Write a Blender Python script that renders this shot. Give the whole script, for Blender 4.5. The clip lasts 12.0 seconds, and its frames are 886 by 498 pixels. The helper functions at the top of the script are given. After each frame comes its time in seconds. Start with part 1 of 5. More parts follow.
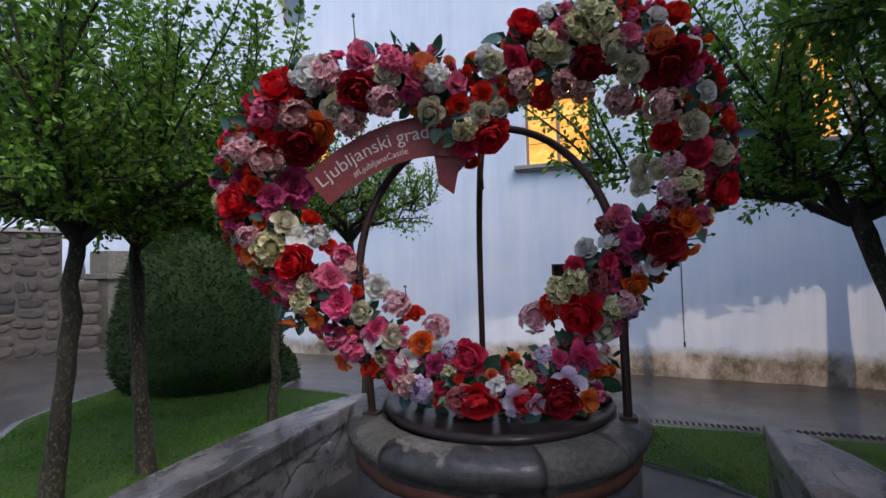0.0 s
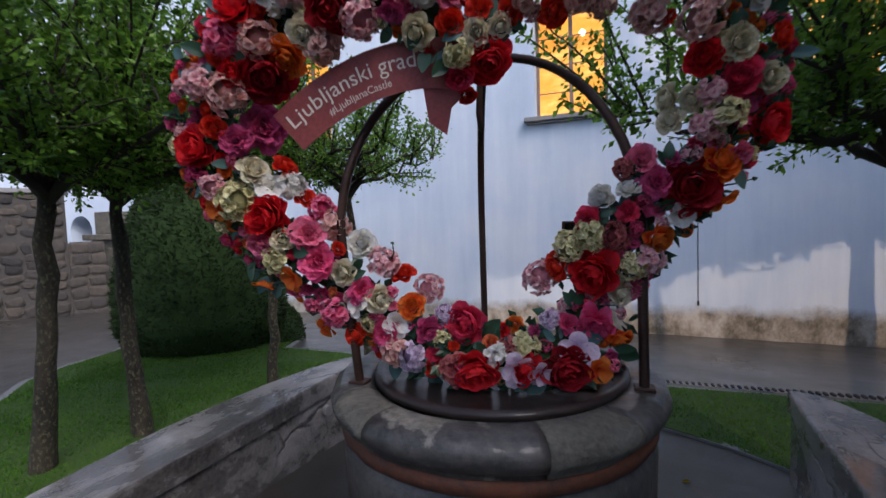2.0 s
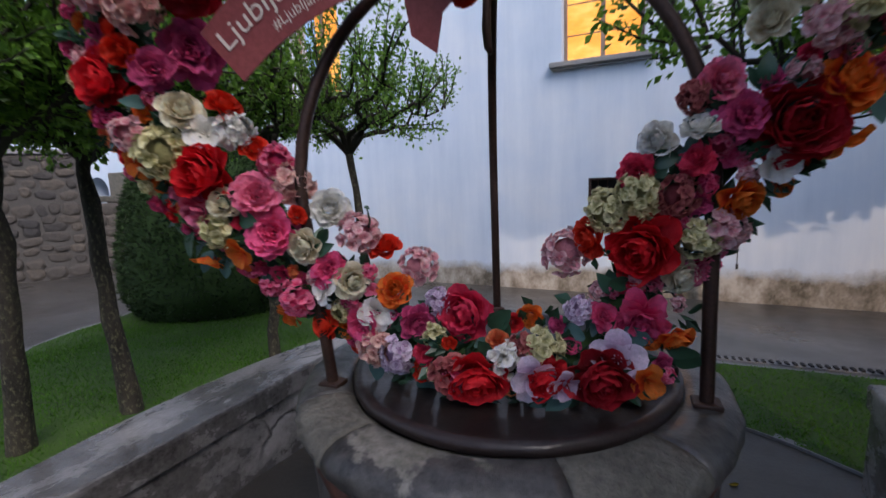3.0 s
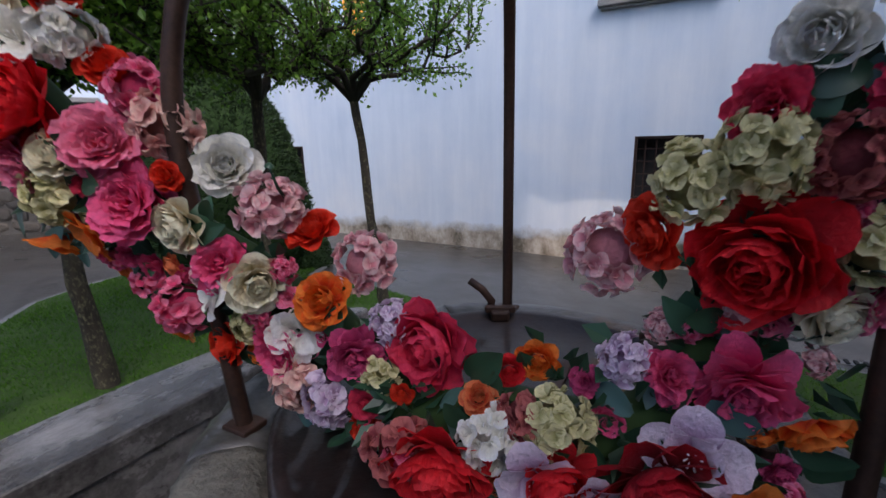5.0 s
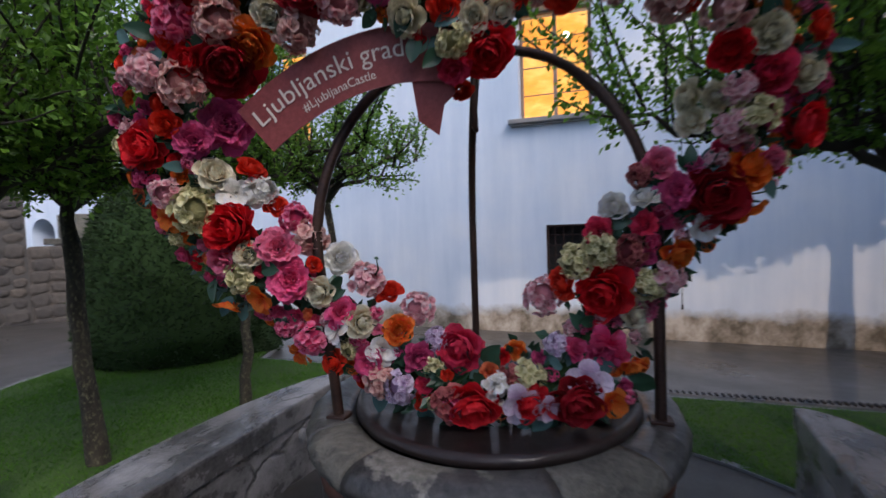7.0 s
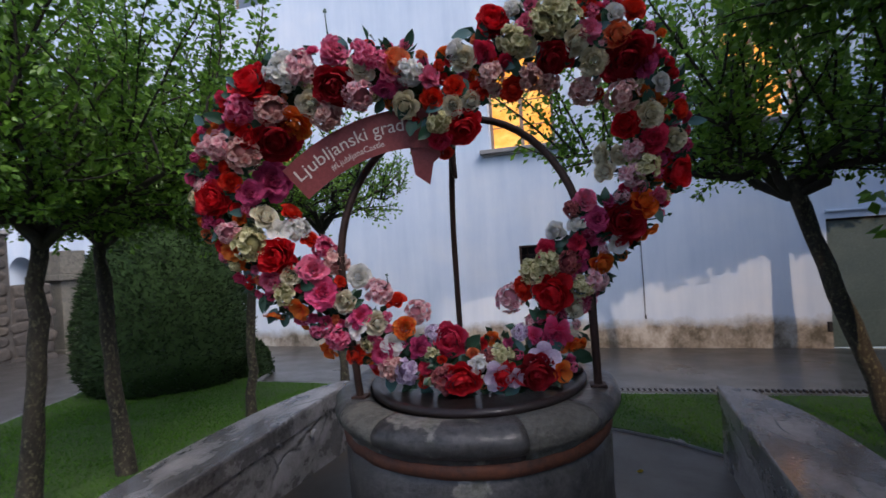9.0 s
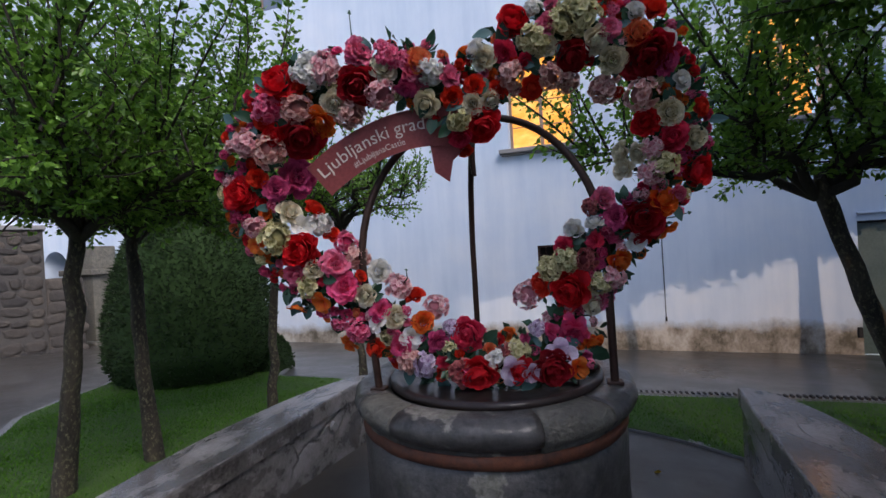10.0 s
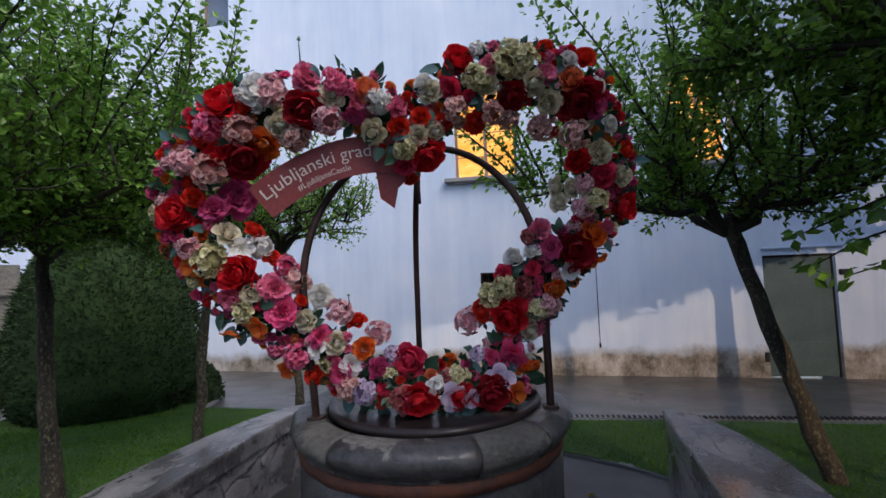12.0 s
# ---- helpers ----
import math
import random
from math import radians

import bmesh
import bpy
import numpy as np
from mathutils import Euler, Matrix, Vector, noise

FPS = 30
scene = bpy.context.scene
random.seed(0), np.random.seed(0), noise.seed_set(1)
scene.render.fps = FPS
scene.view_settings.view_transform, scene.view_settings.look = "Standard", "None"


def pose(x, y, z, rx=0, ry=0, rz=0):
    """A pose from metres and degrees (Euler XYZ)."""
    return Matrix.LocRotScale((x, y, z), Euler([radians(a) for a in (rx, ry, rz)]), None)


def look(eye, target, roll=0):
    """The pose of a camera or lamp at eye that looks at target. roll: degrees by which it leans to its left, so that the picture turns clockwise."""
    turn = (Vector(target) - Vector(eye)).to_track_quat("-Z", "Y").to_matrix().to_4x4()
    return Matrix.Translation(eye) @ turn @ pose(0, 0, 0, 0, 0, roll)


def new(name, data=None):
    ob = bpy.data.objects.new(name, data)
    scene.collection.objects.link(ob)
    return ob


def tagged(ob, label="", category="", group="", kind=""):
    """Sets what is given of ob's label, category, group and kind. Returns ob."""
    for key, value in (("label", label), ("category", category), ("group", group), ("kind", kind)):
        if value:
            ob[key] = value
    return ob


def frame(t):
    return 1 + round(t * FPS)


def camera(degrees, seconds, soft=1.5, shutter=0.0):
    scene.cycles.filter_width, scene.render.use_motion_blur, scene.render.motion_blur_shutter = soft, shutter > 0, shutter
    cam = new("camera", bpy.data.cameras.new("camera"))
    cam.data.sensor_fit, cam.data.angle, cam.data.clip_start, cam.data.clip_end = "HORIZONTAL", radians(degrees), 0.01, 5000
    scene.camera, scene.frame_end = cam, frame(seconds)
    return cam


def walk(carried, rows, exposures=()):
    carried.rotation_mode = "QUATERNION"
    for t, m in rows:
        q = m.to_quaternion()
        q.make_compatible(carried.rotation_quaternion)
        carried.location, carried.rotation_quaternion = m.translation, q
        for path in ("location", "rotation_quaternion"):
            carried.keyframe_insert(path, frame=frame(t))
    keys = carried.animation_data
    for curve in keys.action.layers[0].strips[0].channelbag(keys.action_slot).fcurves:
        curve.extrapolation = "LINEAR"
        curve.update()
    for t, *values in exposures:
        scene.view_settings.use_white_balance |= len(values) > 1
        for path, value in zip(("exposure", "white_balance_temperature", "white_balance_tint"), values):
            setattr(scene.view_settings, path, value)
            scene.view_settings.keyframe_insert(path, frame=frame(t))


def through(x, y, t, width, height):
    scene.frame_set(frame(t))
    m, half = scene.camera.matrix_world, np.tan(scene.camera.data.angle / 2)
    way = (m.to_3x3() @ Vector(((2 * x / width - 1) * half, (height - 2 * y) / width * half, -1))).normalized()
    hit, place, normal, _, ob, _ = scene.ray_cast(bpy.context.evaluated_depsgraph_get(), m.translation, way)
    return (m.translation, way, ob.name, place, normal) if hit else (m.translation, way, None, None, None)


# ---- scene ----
cam = camera(90.3, 12.0, shutter=0.5)
PATH = [
    (0, (-0.133, -0.054, 2.133), (-0.737, 1.851, 2.205), -1.6),
    (0.5, (-0.132, -0.045, 2.133), (-0.747, 1.857, 2.192), -1.7),
    (1, (-0.116, -0.02, 2.133), (-0.743, 1.879, 2.148), -1.7),
    (1.5, (-0.101, 0.036, 2.122), (-0.741, 1.93, 2.063), -1.8),
    (2, (-0.145, 0.192, 2.108), (-0.796, 2.08, 1.997), -2.0),
    (2.5, (-0.197, 0.39, 2.119), (-0.869, 2.265, 1.94), -2.4),
    (3, (-0.202, 0.617, 2.101), (-0.946, 2.45, 1.809), -2.5),
    (3.2, (-0.185, 0.733, 2.101), (-0.955, 2.548, 1.762), -2.3),
    (4.8, (-0.283, 1.157, 2.062), (-1.128, 2.906, 1.59), -1.3),
    (5, (-0.27, 1.143, 2.076), (-1.142, 2.88, 1.606), -1.5),
    (5.5, (-0.228, 1.067, 2.101), (-1.113, 2.816, 1.706), -1.6),
    (6, (-0.243, 0.916, 2.112), (-1.065, 2.718, 1.832), -2.0),
    (6.5, (-0.286, 0.646, 2.133), (-0.998, 2.506, 1.956), -2.3),
    (7, (-0.24, 0.37, 2.144), (-0.809, 2.284, 2.038), -2.0),
    (7.2, (-0.238, 0.278, 2.142), (-0.738, 2.213, 2.059), -1.9),
    (8.8, (-0.162, -0.14, 2.152), (-0.596, 1.813, 2.157), -3.7),
    (9, (-0.157, -0.15, 2.145), (-0.621, 1.795, 2.142), -4.0),
    (9.5, (-0.157, -0.161, 2.139), (-0.688, 1.767, 2.146), -3.9),
    (10, (-0.152, -0.186, 2.128), (-0.695, 1.739, 2.13), -3.4),
    (10.5, (-0.152, -0.197, 2.124), (-0.643, 1.742, 2.128), -2.8),
    (11, (-0.147, -0.213, 2.129), (-0.53, 1.75, 2.145), -3.0),
    (11.5, (-0.138, -0.215, 2.128), (-0.441, 1.761, 2.188), -2.4),
    (12, (-0.14, -0.212, 2.128), (-0.433, 1.764, 2.235), -2.4),
]
EXPOSURES = [(0, 0.50, 7000, 18), (12, 0.50, 7000, 18)]

walk(cam, [(t, look(eye, target, roll)) for t, eye, target, roll in PATH], EXPOSURES)

# ---- world and light: an overcast blue dusk, one warm lamp on the courtyard's far wall ----
world = bpy.data.worlds.new("dusk_sky")
scene.world = world
world.use_nodes = True
wn = world.node_tree
sky = wn.nodes.new("ShaderNodeTexSky")
sky.sky_type, sky.sun_disc = "NISHITA", False
sky.sun_elevation, sky.sun_rotation = radians(46), radians(128)
sky.air_density, sky.dust_density, sky.ozone_density = 1.0, 1.5, 2.0
wn.links.new(sky.outputs[0], wn.nodes["Background"].inputs[0])
wn.nodes["Background"].inputs[1].default_value = 0.18

sun_data = bpy.data.lights.new("sun", "SUN")
sun_data.energy, sun_data.angle, sun_data.color = 2.1, radians(40), (0.90, 0.94, 1.0)
new("sun", sun_data).matrix_world = look((9.5, -7.5, 12.5), (0, 0, 0))

LAMP = (6.0, -12.0, 4.7)
lamp_data = bpy.data.lights.new("yard_lamp", "SPOT")
lamp_data.energy, lamp_data.color = 4500, (1.0, 0.80, 0.60)
lamp_data.spot_size, lamp_data.spot_blend, lamp_data.shadow_soft_size = radians(26), 0.25, 0.04
new("yard_lamp", lamp_data).matrix_world = look(LAMP, (2.5, 8.5, 1.2))


# ---- helpers ----
def link_mesh(name, verts, faces, material=None, parent=None, label="", smooth=True):
    me = bpy.data.meshes.new(name)
    me.from_pydata([tuple(v) for v in verts], [], faces)
    if smooth:
        me.polygons.foreach_set("use_smooth", [True] * len(me.polygons))
    me.update()
    if material:
        me.materials.append(material)
    ob = new(name, me)
    ob.parent = parent
    if label:
        ob["label"] = label
    return ob


def part(name, bm, material, parent, label="", smooth=False):
    me = bpy.data.meshes.new(name)
    bmesh.ops.recalc_face_normals(bm, faces=bm.faces)
    bm.to_mesh(me)
    bm.free()
    if smooth:
        me.polygons.foreach_set("use_smooth", [True] * len(me.polygons))
    me.materials.append(material)
    ob = new(name, me)
    ob.parent = parent
    if label:
        ob["label"] = label
    return ob


def empty(name, m, label, category, group=""):
    ob = new(name)
    ob.empty_display_size = 0.1
    ob.matrix_world = m
    return tagged(ob, label, category, group)


def add_box(bm, lo, hi, bevel=0.0):
    c = [(a + b) / 2 for a, b in zip(lo, hi)]
    d = [abs(b - a) for a, b in zip(lo, hi)]
    g = bmesh.ops.create_cube(bm, size=1, matrix=Matrix.Translation(c) @ Matrix.Diagonal((*d, 1)))
    if bevel:
        edges = list({e for v in g["verts"] for e in v.link_edges})
        bmesh.ops.bevel(bm, geom=edges, offset=bevel, segments=2, profile=0.5, affect="EDGES")


def tube(verts, faces, path, radii, sides=6):
    """Adds a tapered tube along a path to lists of vertices and faces."""
    base = len(verts)
    path = [Vector(p) for p in path]
    side = None
    for i, p in enumerate(path):
        ahead = (path[min(i + 1, len(path) - 1)] - path[max(i - 1, 0)]).normalized()
        ref = side if side is not None else (Vector((1, 0, 0)) if abs(ahead.x) < 0.8 else Vector((0, 1, 0)))
        side = (ref - ahead * ref.dot(ahead)).normalized()
        other = ahead.cross(side)
        for k in range(sides):
            a = 2 * math.pi * k / sides
            verts.append(p + (side * math.cos(a) + other * math.sin(a)) * radii[i])
    for i in range(len(path) - 1):
        for k in range(sides):
            a, b = base + i * sides + k, base + i * sides + (k + 1) % sides
            faces.append((a, b, b + sides, a + sides))
    verts.append(path[-1])
    tip, last = len(verts) - 1, base + (len(path) - 1) * sides
    faces.extend((last + k, last + (k + 1) % sides, tip) for k in range(sides))


def revolve(profile, segments=72, wobble=0.0, seed=0):
    """Vertices and faces of a profile of (radius, height) turned round z."""
    verts, faces = [], []
    n = len(profile)
    for s in range(segments):
        a = 2 * math.pi * s / segments
        for r, z in profile:
            q = Vector((math.cos(a) * 3, math.sin(a) * 3, z * 6 + seed))
            rr = r + wobble * noise.noise(q * 2.2) + wobble * 0.5 * noise.noise(q * 7)
            verts.append((rr * math.cos(a), rr * math.sin(a), z + 0.4 * wobble * noise.noise(q * 3 + Vector((9, 0, 0)))))
    for s in range(segments):
        for k in range(n - 1):
            a, b = s * n + k, ((s + 1) % segments) * n + k
            faces.append((a, b, b + 1, a + 1))
    return verts, faces


# ---- materials ----
def material(name, colour, rough=0.6, metal=0.0, spec=0.5, wet=0.0):
    m = bpy.data.materials.new(name)
    m.use_nodes = True
    b = m.node_tree.nodes["Principled BSDF"]
    b.inputs["Base Color"].default_value = (*colour, 1)
    b.inputs["Roughness"].default_value = rough
    b.inputs["Metallic"].default_value = metal
    b.inputs["Specular IOR Level"].default_value = spec
    b.inputs["Coat Weight"].default_value, b.inputs["Coat Roughness"].default_value = wet, 0.10
    return m, m.node_tree, b


def ramp(nt, source, stops):
    r = nt.nodes.new("ShaderNodeValToRGB")
    while len(r.color_ramp.elements) < len(stops):
        r.color_ramp.elements.new(0.5)
    for e, (pos, c) in zip(r.color_ramp.elements, stops):
        e.position, e.color = pos, (*c, 1)
    nt.links.new(source, r.inputs[0])
    return r.outputs[0]


def noise_out(nt, scale, detail=6, rough=0.6, stretch=None, distort=0.0):
    tc = nt.nodes.new("ShaderNodeTexCoord")
    src = tc.outputs["Object"]
    if stretch:
        mp = nt.nodes.new("ShaderNodeMapping")
        mp.inputs["Scale"].default_value = stretch
        nt.links.new(src, mp.inputs[0])
        src = mp.outputs[0]
    n = nt.nodes.new("ShaderNodeTexNoise")
    n.inputs["Scale"].default_value, n.inputs["Detail"].default_value = scale, detail
    n.inputs["Roughness"].default_value, n.inputs["Distortion"].default_value = rough, distort
    nt.links.new(src, n.inputs["Vector"])
    return n.outputs[0]


def mix(nt, a, b, fac, mode="MIX"):
    m = nt.nodes.new("ShaderNodeMix")
    m.data_type, m.blend_type = "RGBA", mode
    for socket, value in ((m.inputs[6], a), (m.inputs[7], b), (m.inputs[0], fac)):
        if isinstance(value, (int, float)):
            socket.default_value = value
        elif isinstance(value, tuple):
            socket.default_value = (*value, 1)
        else:
            nt.links.new(value, socket)
    return m.outputs[2]


def bump(nt, b, height, strength=0.3, distance=0.01):
    n = nt.nodes.new("ShaderNodeBump")
    n.inputs["Strength"].default_value, n.inputs["Distance"].default_value = strength, distance
    nt.links.new(height, n.inputs["Height"])
    nt.links.new(n.outputs[0], b.inputs["Normal"])


def mottled(name, dark, light, scale, fine, rough=(0.5, 0.8), strength=0.4, distance=0.01, stretch=None, metal=0.0, spec=0.5, wet=0.0):
    """A surface with two scales of variation, in colour, gloss and relief."""
    m, nt, b = material(name, light, rough[1], metal, spec, wet)
    big, small = noise_out(nt, scale, 8, 0.65, stretch), noise_out(nt, fine, 5, 0.7)
    c1 = ramp(nt, big, [(0.3, dark), (0.7, light)])
    c2 = ramp(nt, small, [(0.3, tuple(0.6 * v for v in dark)), (0.65, light)])
    nt.links.new(mix(nt, c1, c2, 0.45), b.inputs["Base Color"])
    r = ramp(nt, big, [(0.3, (rough[0],) * 3), (0.7, (rough[1],) * 3)])
    nt.links.new(r, b.inputs["Roughness"])
    bump(nt, b, mix(nt, big, small, 0.6), strength, distance)
    return m


M = {}
M["asphalt"] = mottled("wet_asphalt", (0.026, 0.025, 0.024), (0.075, 0.068, 0.060), 1.2, 90, (0.22, 0.55), 0.4, 0.008, wet=0.28)
M["paving"] = mottled("wet_paving", (0.016, 0.015, 0.013), (0.052, 0.046, 0.039), 1.6, 60, (0.30, 0.65), 0.5, 0.010, wet=0.08)
M["soil"] = mottled("turf_soil", (0.020, 0.055, 0.005), (0.048, 0.110, 0.008), 3, 60, (0.8, 0.95), 0.5, 0.02)
M["limestone"] = mottled("pitted_pale_limestone", (0.040, 0.038, 0.030), (0.22, 0.205, 0.165), 9, 45, (0.5, 0.8), 1.0, 0.03)
M["concrete"] = mottled("concrete_edging", (0.13, 0.13, 0.13), (0.27, 0.265, 0.26), 5, 60, (0.4, 0.7), 0.3, 0.005)
M["iron"] = mottled("rusted_iron", (0.018, 0.010, 0.008), (0.075, 0.036, 0.024), 9, 80, (0.35, 0.7), 0.35, 0.004, metal=0.4)
M["lid"] = mottled("wet_rusted_lid", (0.006, 0.004, 0.004), (0.026, 0.013, 0.010), 5, 60, (0.4, 0.75), 0.5, 0.010, metal=0.0, spec=0.4, wet=0.35)
M["rust_band"] = mottled("rust_band", (0.014, 0.010, 0.009), (0.170, 0.050, 0.020), 5, 30, (0.6, 0.85), 0.6, 0.01)


def bark_material():
    m, nt, b = material("lichened_bark", (0.05, 0.04, 0.03), 0.9)
    ridge, spots, fine = noise_out(nt, 11, 8, 0.7, (1, 1, 0.25)), noise_out(nt, 52, 6, 0.7, (1, 1, 0.6)), noise_out(nt, 70, 4, 0.7)
    wood = ramp(nt, ridge, [(0.32, (0.008, 0.007, 0.005)), (0.68, (0.065, 0.052, 0.035))])
    lichen = ramp(nt, fine, [(0.3, (0.10, 0.095, 0.050)), (0.7, (0.25, 0.235, 0.14))])
    nt.links.new(mix(nt, wood, lichen, ramp(nt, spots, [(0.52, (0, 0, 0)), (0.64, (0.7, 0.7, 0.7))])), b.inputs["Base Color"])
    bump(nt, b, mix(nt, ridge, fine, 0.35), 1.0, 0.03)
    return m


M["bark"] = bark_material()
M["twig"] = mottled("dark_twig", (0.012, 0.010, 0.008), (0.05, 0.042, 0.03), 14, 80, (0.8, 0.95), 0.6, 0.01)
M["rubble"] = mottled("rubble_stone", (0.020, 0.019, 0.018), (0.110, 0.102, 0.094), 3, 26, (0.7, 0.95), 0.7, 0.03)
M["mortar"] = mottled("lime_mortar", (0.035, 0.032, 0.03), (0.085, 0.078, 0.07), 3, 40, (0.85, 0.95), 0.5, 0.01)
M["sill"] = mottled("grey_stone_sill", (0.15, 0.15, 0.15), (0.30, 0.295, 0.29), 4, 40, (0.5, 0.8), 0.3, 0.005)
# Near-black for small dark fittings, and for shade put into openings as colour.
M["dark"] = mottled("dark_fittings_and_shade", (0.008, 0.008, 0.009), (0.025, 0.022, 0.02), 4, 20, (0.7, 0.9))
M["door"] = mottled("grey_green_painted_door", (0.060, 0.090, 0.086), (0.105, 0.150, 0.138), 2, 30, (0.25, 0.45), 0.1, 0.003)
M["frame"] = mottled("brown_window_frame", (0.16, 0.10, 0.07), (0.34, 0.24, 0.18), 6, 60, (0.4, 0.6), 0.2, 0.003)


def vary(m, low, high):
    """Gives each object that wears the material a tone of its own."""
    nt, b = m.node_tree, m.node_tree.nodes["Principled BSDF"]
    o = nt.nodes.new("ShaderNodeObjectInfo")
    tone = ramp(nt, o.outputs["Random"], [(0.0, low), (0.5, tuple((p + q) / 2 for p, q in zip(low, high))), (1.0, high)])
    nt.links.new(mix(nt, b.inputs["Base Color"].links[0].from_socket, tone, 1.0, "MULTIPLY"), b.inputs["Base Color"])


vary(M["rubble"], (0.42, 0.42, 0.45), (1.25, 1.12, 0.98))


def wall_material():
    m, nt, b = material("sky_tinted_lime_wash", (0.78, 0.78, 0.80), 0.85)
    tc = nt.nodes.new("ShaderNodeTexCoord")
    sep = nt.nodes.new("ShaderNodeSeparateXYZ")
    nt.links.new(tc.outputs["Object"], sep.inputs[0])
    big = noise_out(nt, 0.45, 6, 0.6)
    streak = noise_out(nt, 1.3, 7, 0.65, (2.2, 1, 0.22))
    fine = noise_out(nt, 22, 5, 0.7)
    # Blue of the sky's light is put into the white wash, in uneven patches.
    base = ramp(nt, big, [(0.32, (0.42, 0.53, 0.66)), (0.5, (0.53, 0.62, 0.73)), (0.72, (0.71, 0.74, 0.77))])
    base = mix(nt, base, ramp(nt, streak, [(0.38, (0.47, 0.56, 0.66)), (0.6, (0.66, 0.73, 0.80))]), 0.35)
    # damp plinth: stained and bare in an uneven band above the paving
    h = nt.nodes.new("ShaderNodeMath")
    h.operation = "MULTIPLY_ADD"
    nt.links.new(noise_out(nt, 1.4, 8, 0.7), h.inputs[0])
    h.inputs[1].default_value = -0.55
    nt.links.new(sep.outputs[2], h.inputs[2])
    zone = ramp(nt, h.outputs[0], [(0.16, (1, 1, 1)), (0.36, (0, 0, 0))])
    stain = ramp(nt, noise_out(nt, 2.6, 9, 0.72, (1, 1, 0.7)), [(0.38, (0.10, 0.085, 0.06)), (0.5, (0.27, 0.235, 0.19)), (0.64, (0.47, 0.435, 0.38))])
    col = mix(nt, base, stain, zone)
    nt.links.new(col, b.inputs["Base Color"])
    bump(nt, b, mix(nt, streak, fine, 0.5), 0.25, 0.012)
    return m


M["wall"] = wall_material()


def bench_material():
    m, nt, b = material("cracked_wet_limestone", (0.3, 0.3, 0.3), 0.4, wet=0.40)
    big, fine = noise_out(nt, 3.0, 9, 0.68, (1.4, 0.7, 1)), noise_out(nt, 40, 5, 0.7)
    tone = mix(nt, ramp(nt, big, [(0.36, (0.020, 0.018, 0.016)), (0.48, (0.10, 0.095, 0.090)), (0.62, (0.36, 0.34, 0.33))]), ramp(nt, fine, [(0.3, (0.03, 0.029, 0.028)), (0.65, (0.17, 0.16, 0.155))]), 0.35)
    tc, mp, warp = nt.nodes.new("ShaderNodeTexCoord"), nt.nodes.new("ShaderNodeMapping"), nt.nodes.new("ShaderNodeMix")
    mp.inputs["Scale"].default_value = (2.6, 0.9, 1.6)
    warp.data_type, warp.blend_type = "RGBA", "ADD"
    warp.inputs[0].default_value = 0.35
    n = nt.nodes.new("ShaderNodeTexNoise")
    n.inputs["Scale"].default_value, n.inputs["Detail"].default_value = 4, 6
    nt.links.new(tc.outputs["Object"], mp.inputs[0])
    nt.links.new(tc.outputs["Object"], n.inputs["Vector"])
    nt.links.new(mp.outputs[0], warp.inputs[6])
    nt.links.new(n.outputs[1], warp.inputs[7])
    vor = nt.nodes.new("ShaderNodeTexVoronoi")
    vor.feature = "DISTANCE_TO_EDGE"
    vor.inputs["Scale"].default_value = 1.6
    nt.links.new(warp.outputs[2], vor.inputs["Vector"])
    crack = ramp(nt, vor.outputs[0], [(0.0, (1, 1, 1)), (0.03, (0, 0, 0))])
    crack = mix(nt, crack, ramp(nt, noise_out(nt, 2.1, 4, 0.6), [(0.50, (0, 0, 0)), (0.60, (1, 1, 1))]), 1.0, "MULTIPLY")
    nt.links.new(mix(nt, tone, (0.02, 0.02, 0.018), crack), b.inputs["Base Color"])
    nt.links.new(ramp(nt, big, [(0.35, (0.16,) * 3), (0.65, (0.42,) * 3)]), b.inputs["Roughness"])
    h = mix(nt, mix(nt, big, fine, 0.5), (0, 0, 0), crack)
    bump(nt, b, h, 0.7, 0.02)
    return m


M["bench"] = bench_material()


def well_material():
    m, nt, b = material("patched_well_stone", (0.2, 0.2, 0.2), 0.45, wet=0.25)
    big, fine = noise_out(nt, 2.4, 8, 0.62), noise_out(nt, 30, 6, 0.7)
    cement = ramp(nt, mix(nt, fine, noise_out(nt, 7, 7, 0.7), 0.5), [(0.36, (0.012, 0.012, 0.012)), (0.64, (0.095, 0.088, 0.080))])
    stone = ramp(nt, fine, [(0.3, (0.08, 0.075, 0.06)), (0.7, (0.28, 0.26, 0.22))])
    where = ramp(nt, big, [(0.59, (0, 0, 0)), (0.615, (1, 1, 1))])
    moss = ramp(nt, noise_out(nt, 5, 7, 0.7), [(0.55, (0, 0, 0)), (0.7, (0.6, 0.6, 0.6))])
    col = mix(nt, mix(nt, cement, stone, where), (0.06, 0.065, 0.025), moss)
    nt.links.new(col, b.inputs["Base Color"])
    nt.links.new(ramp(nt, big, [(0.4, (0.28,) * 3), (0.65, (0.7,) * 3)]), b.inputs["Roughness"])
    bump(nt, b, mix(nt, big, fine, 0.5), 0.55, 0.02)
    return m


M["well"] = well_material()


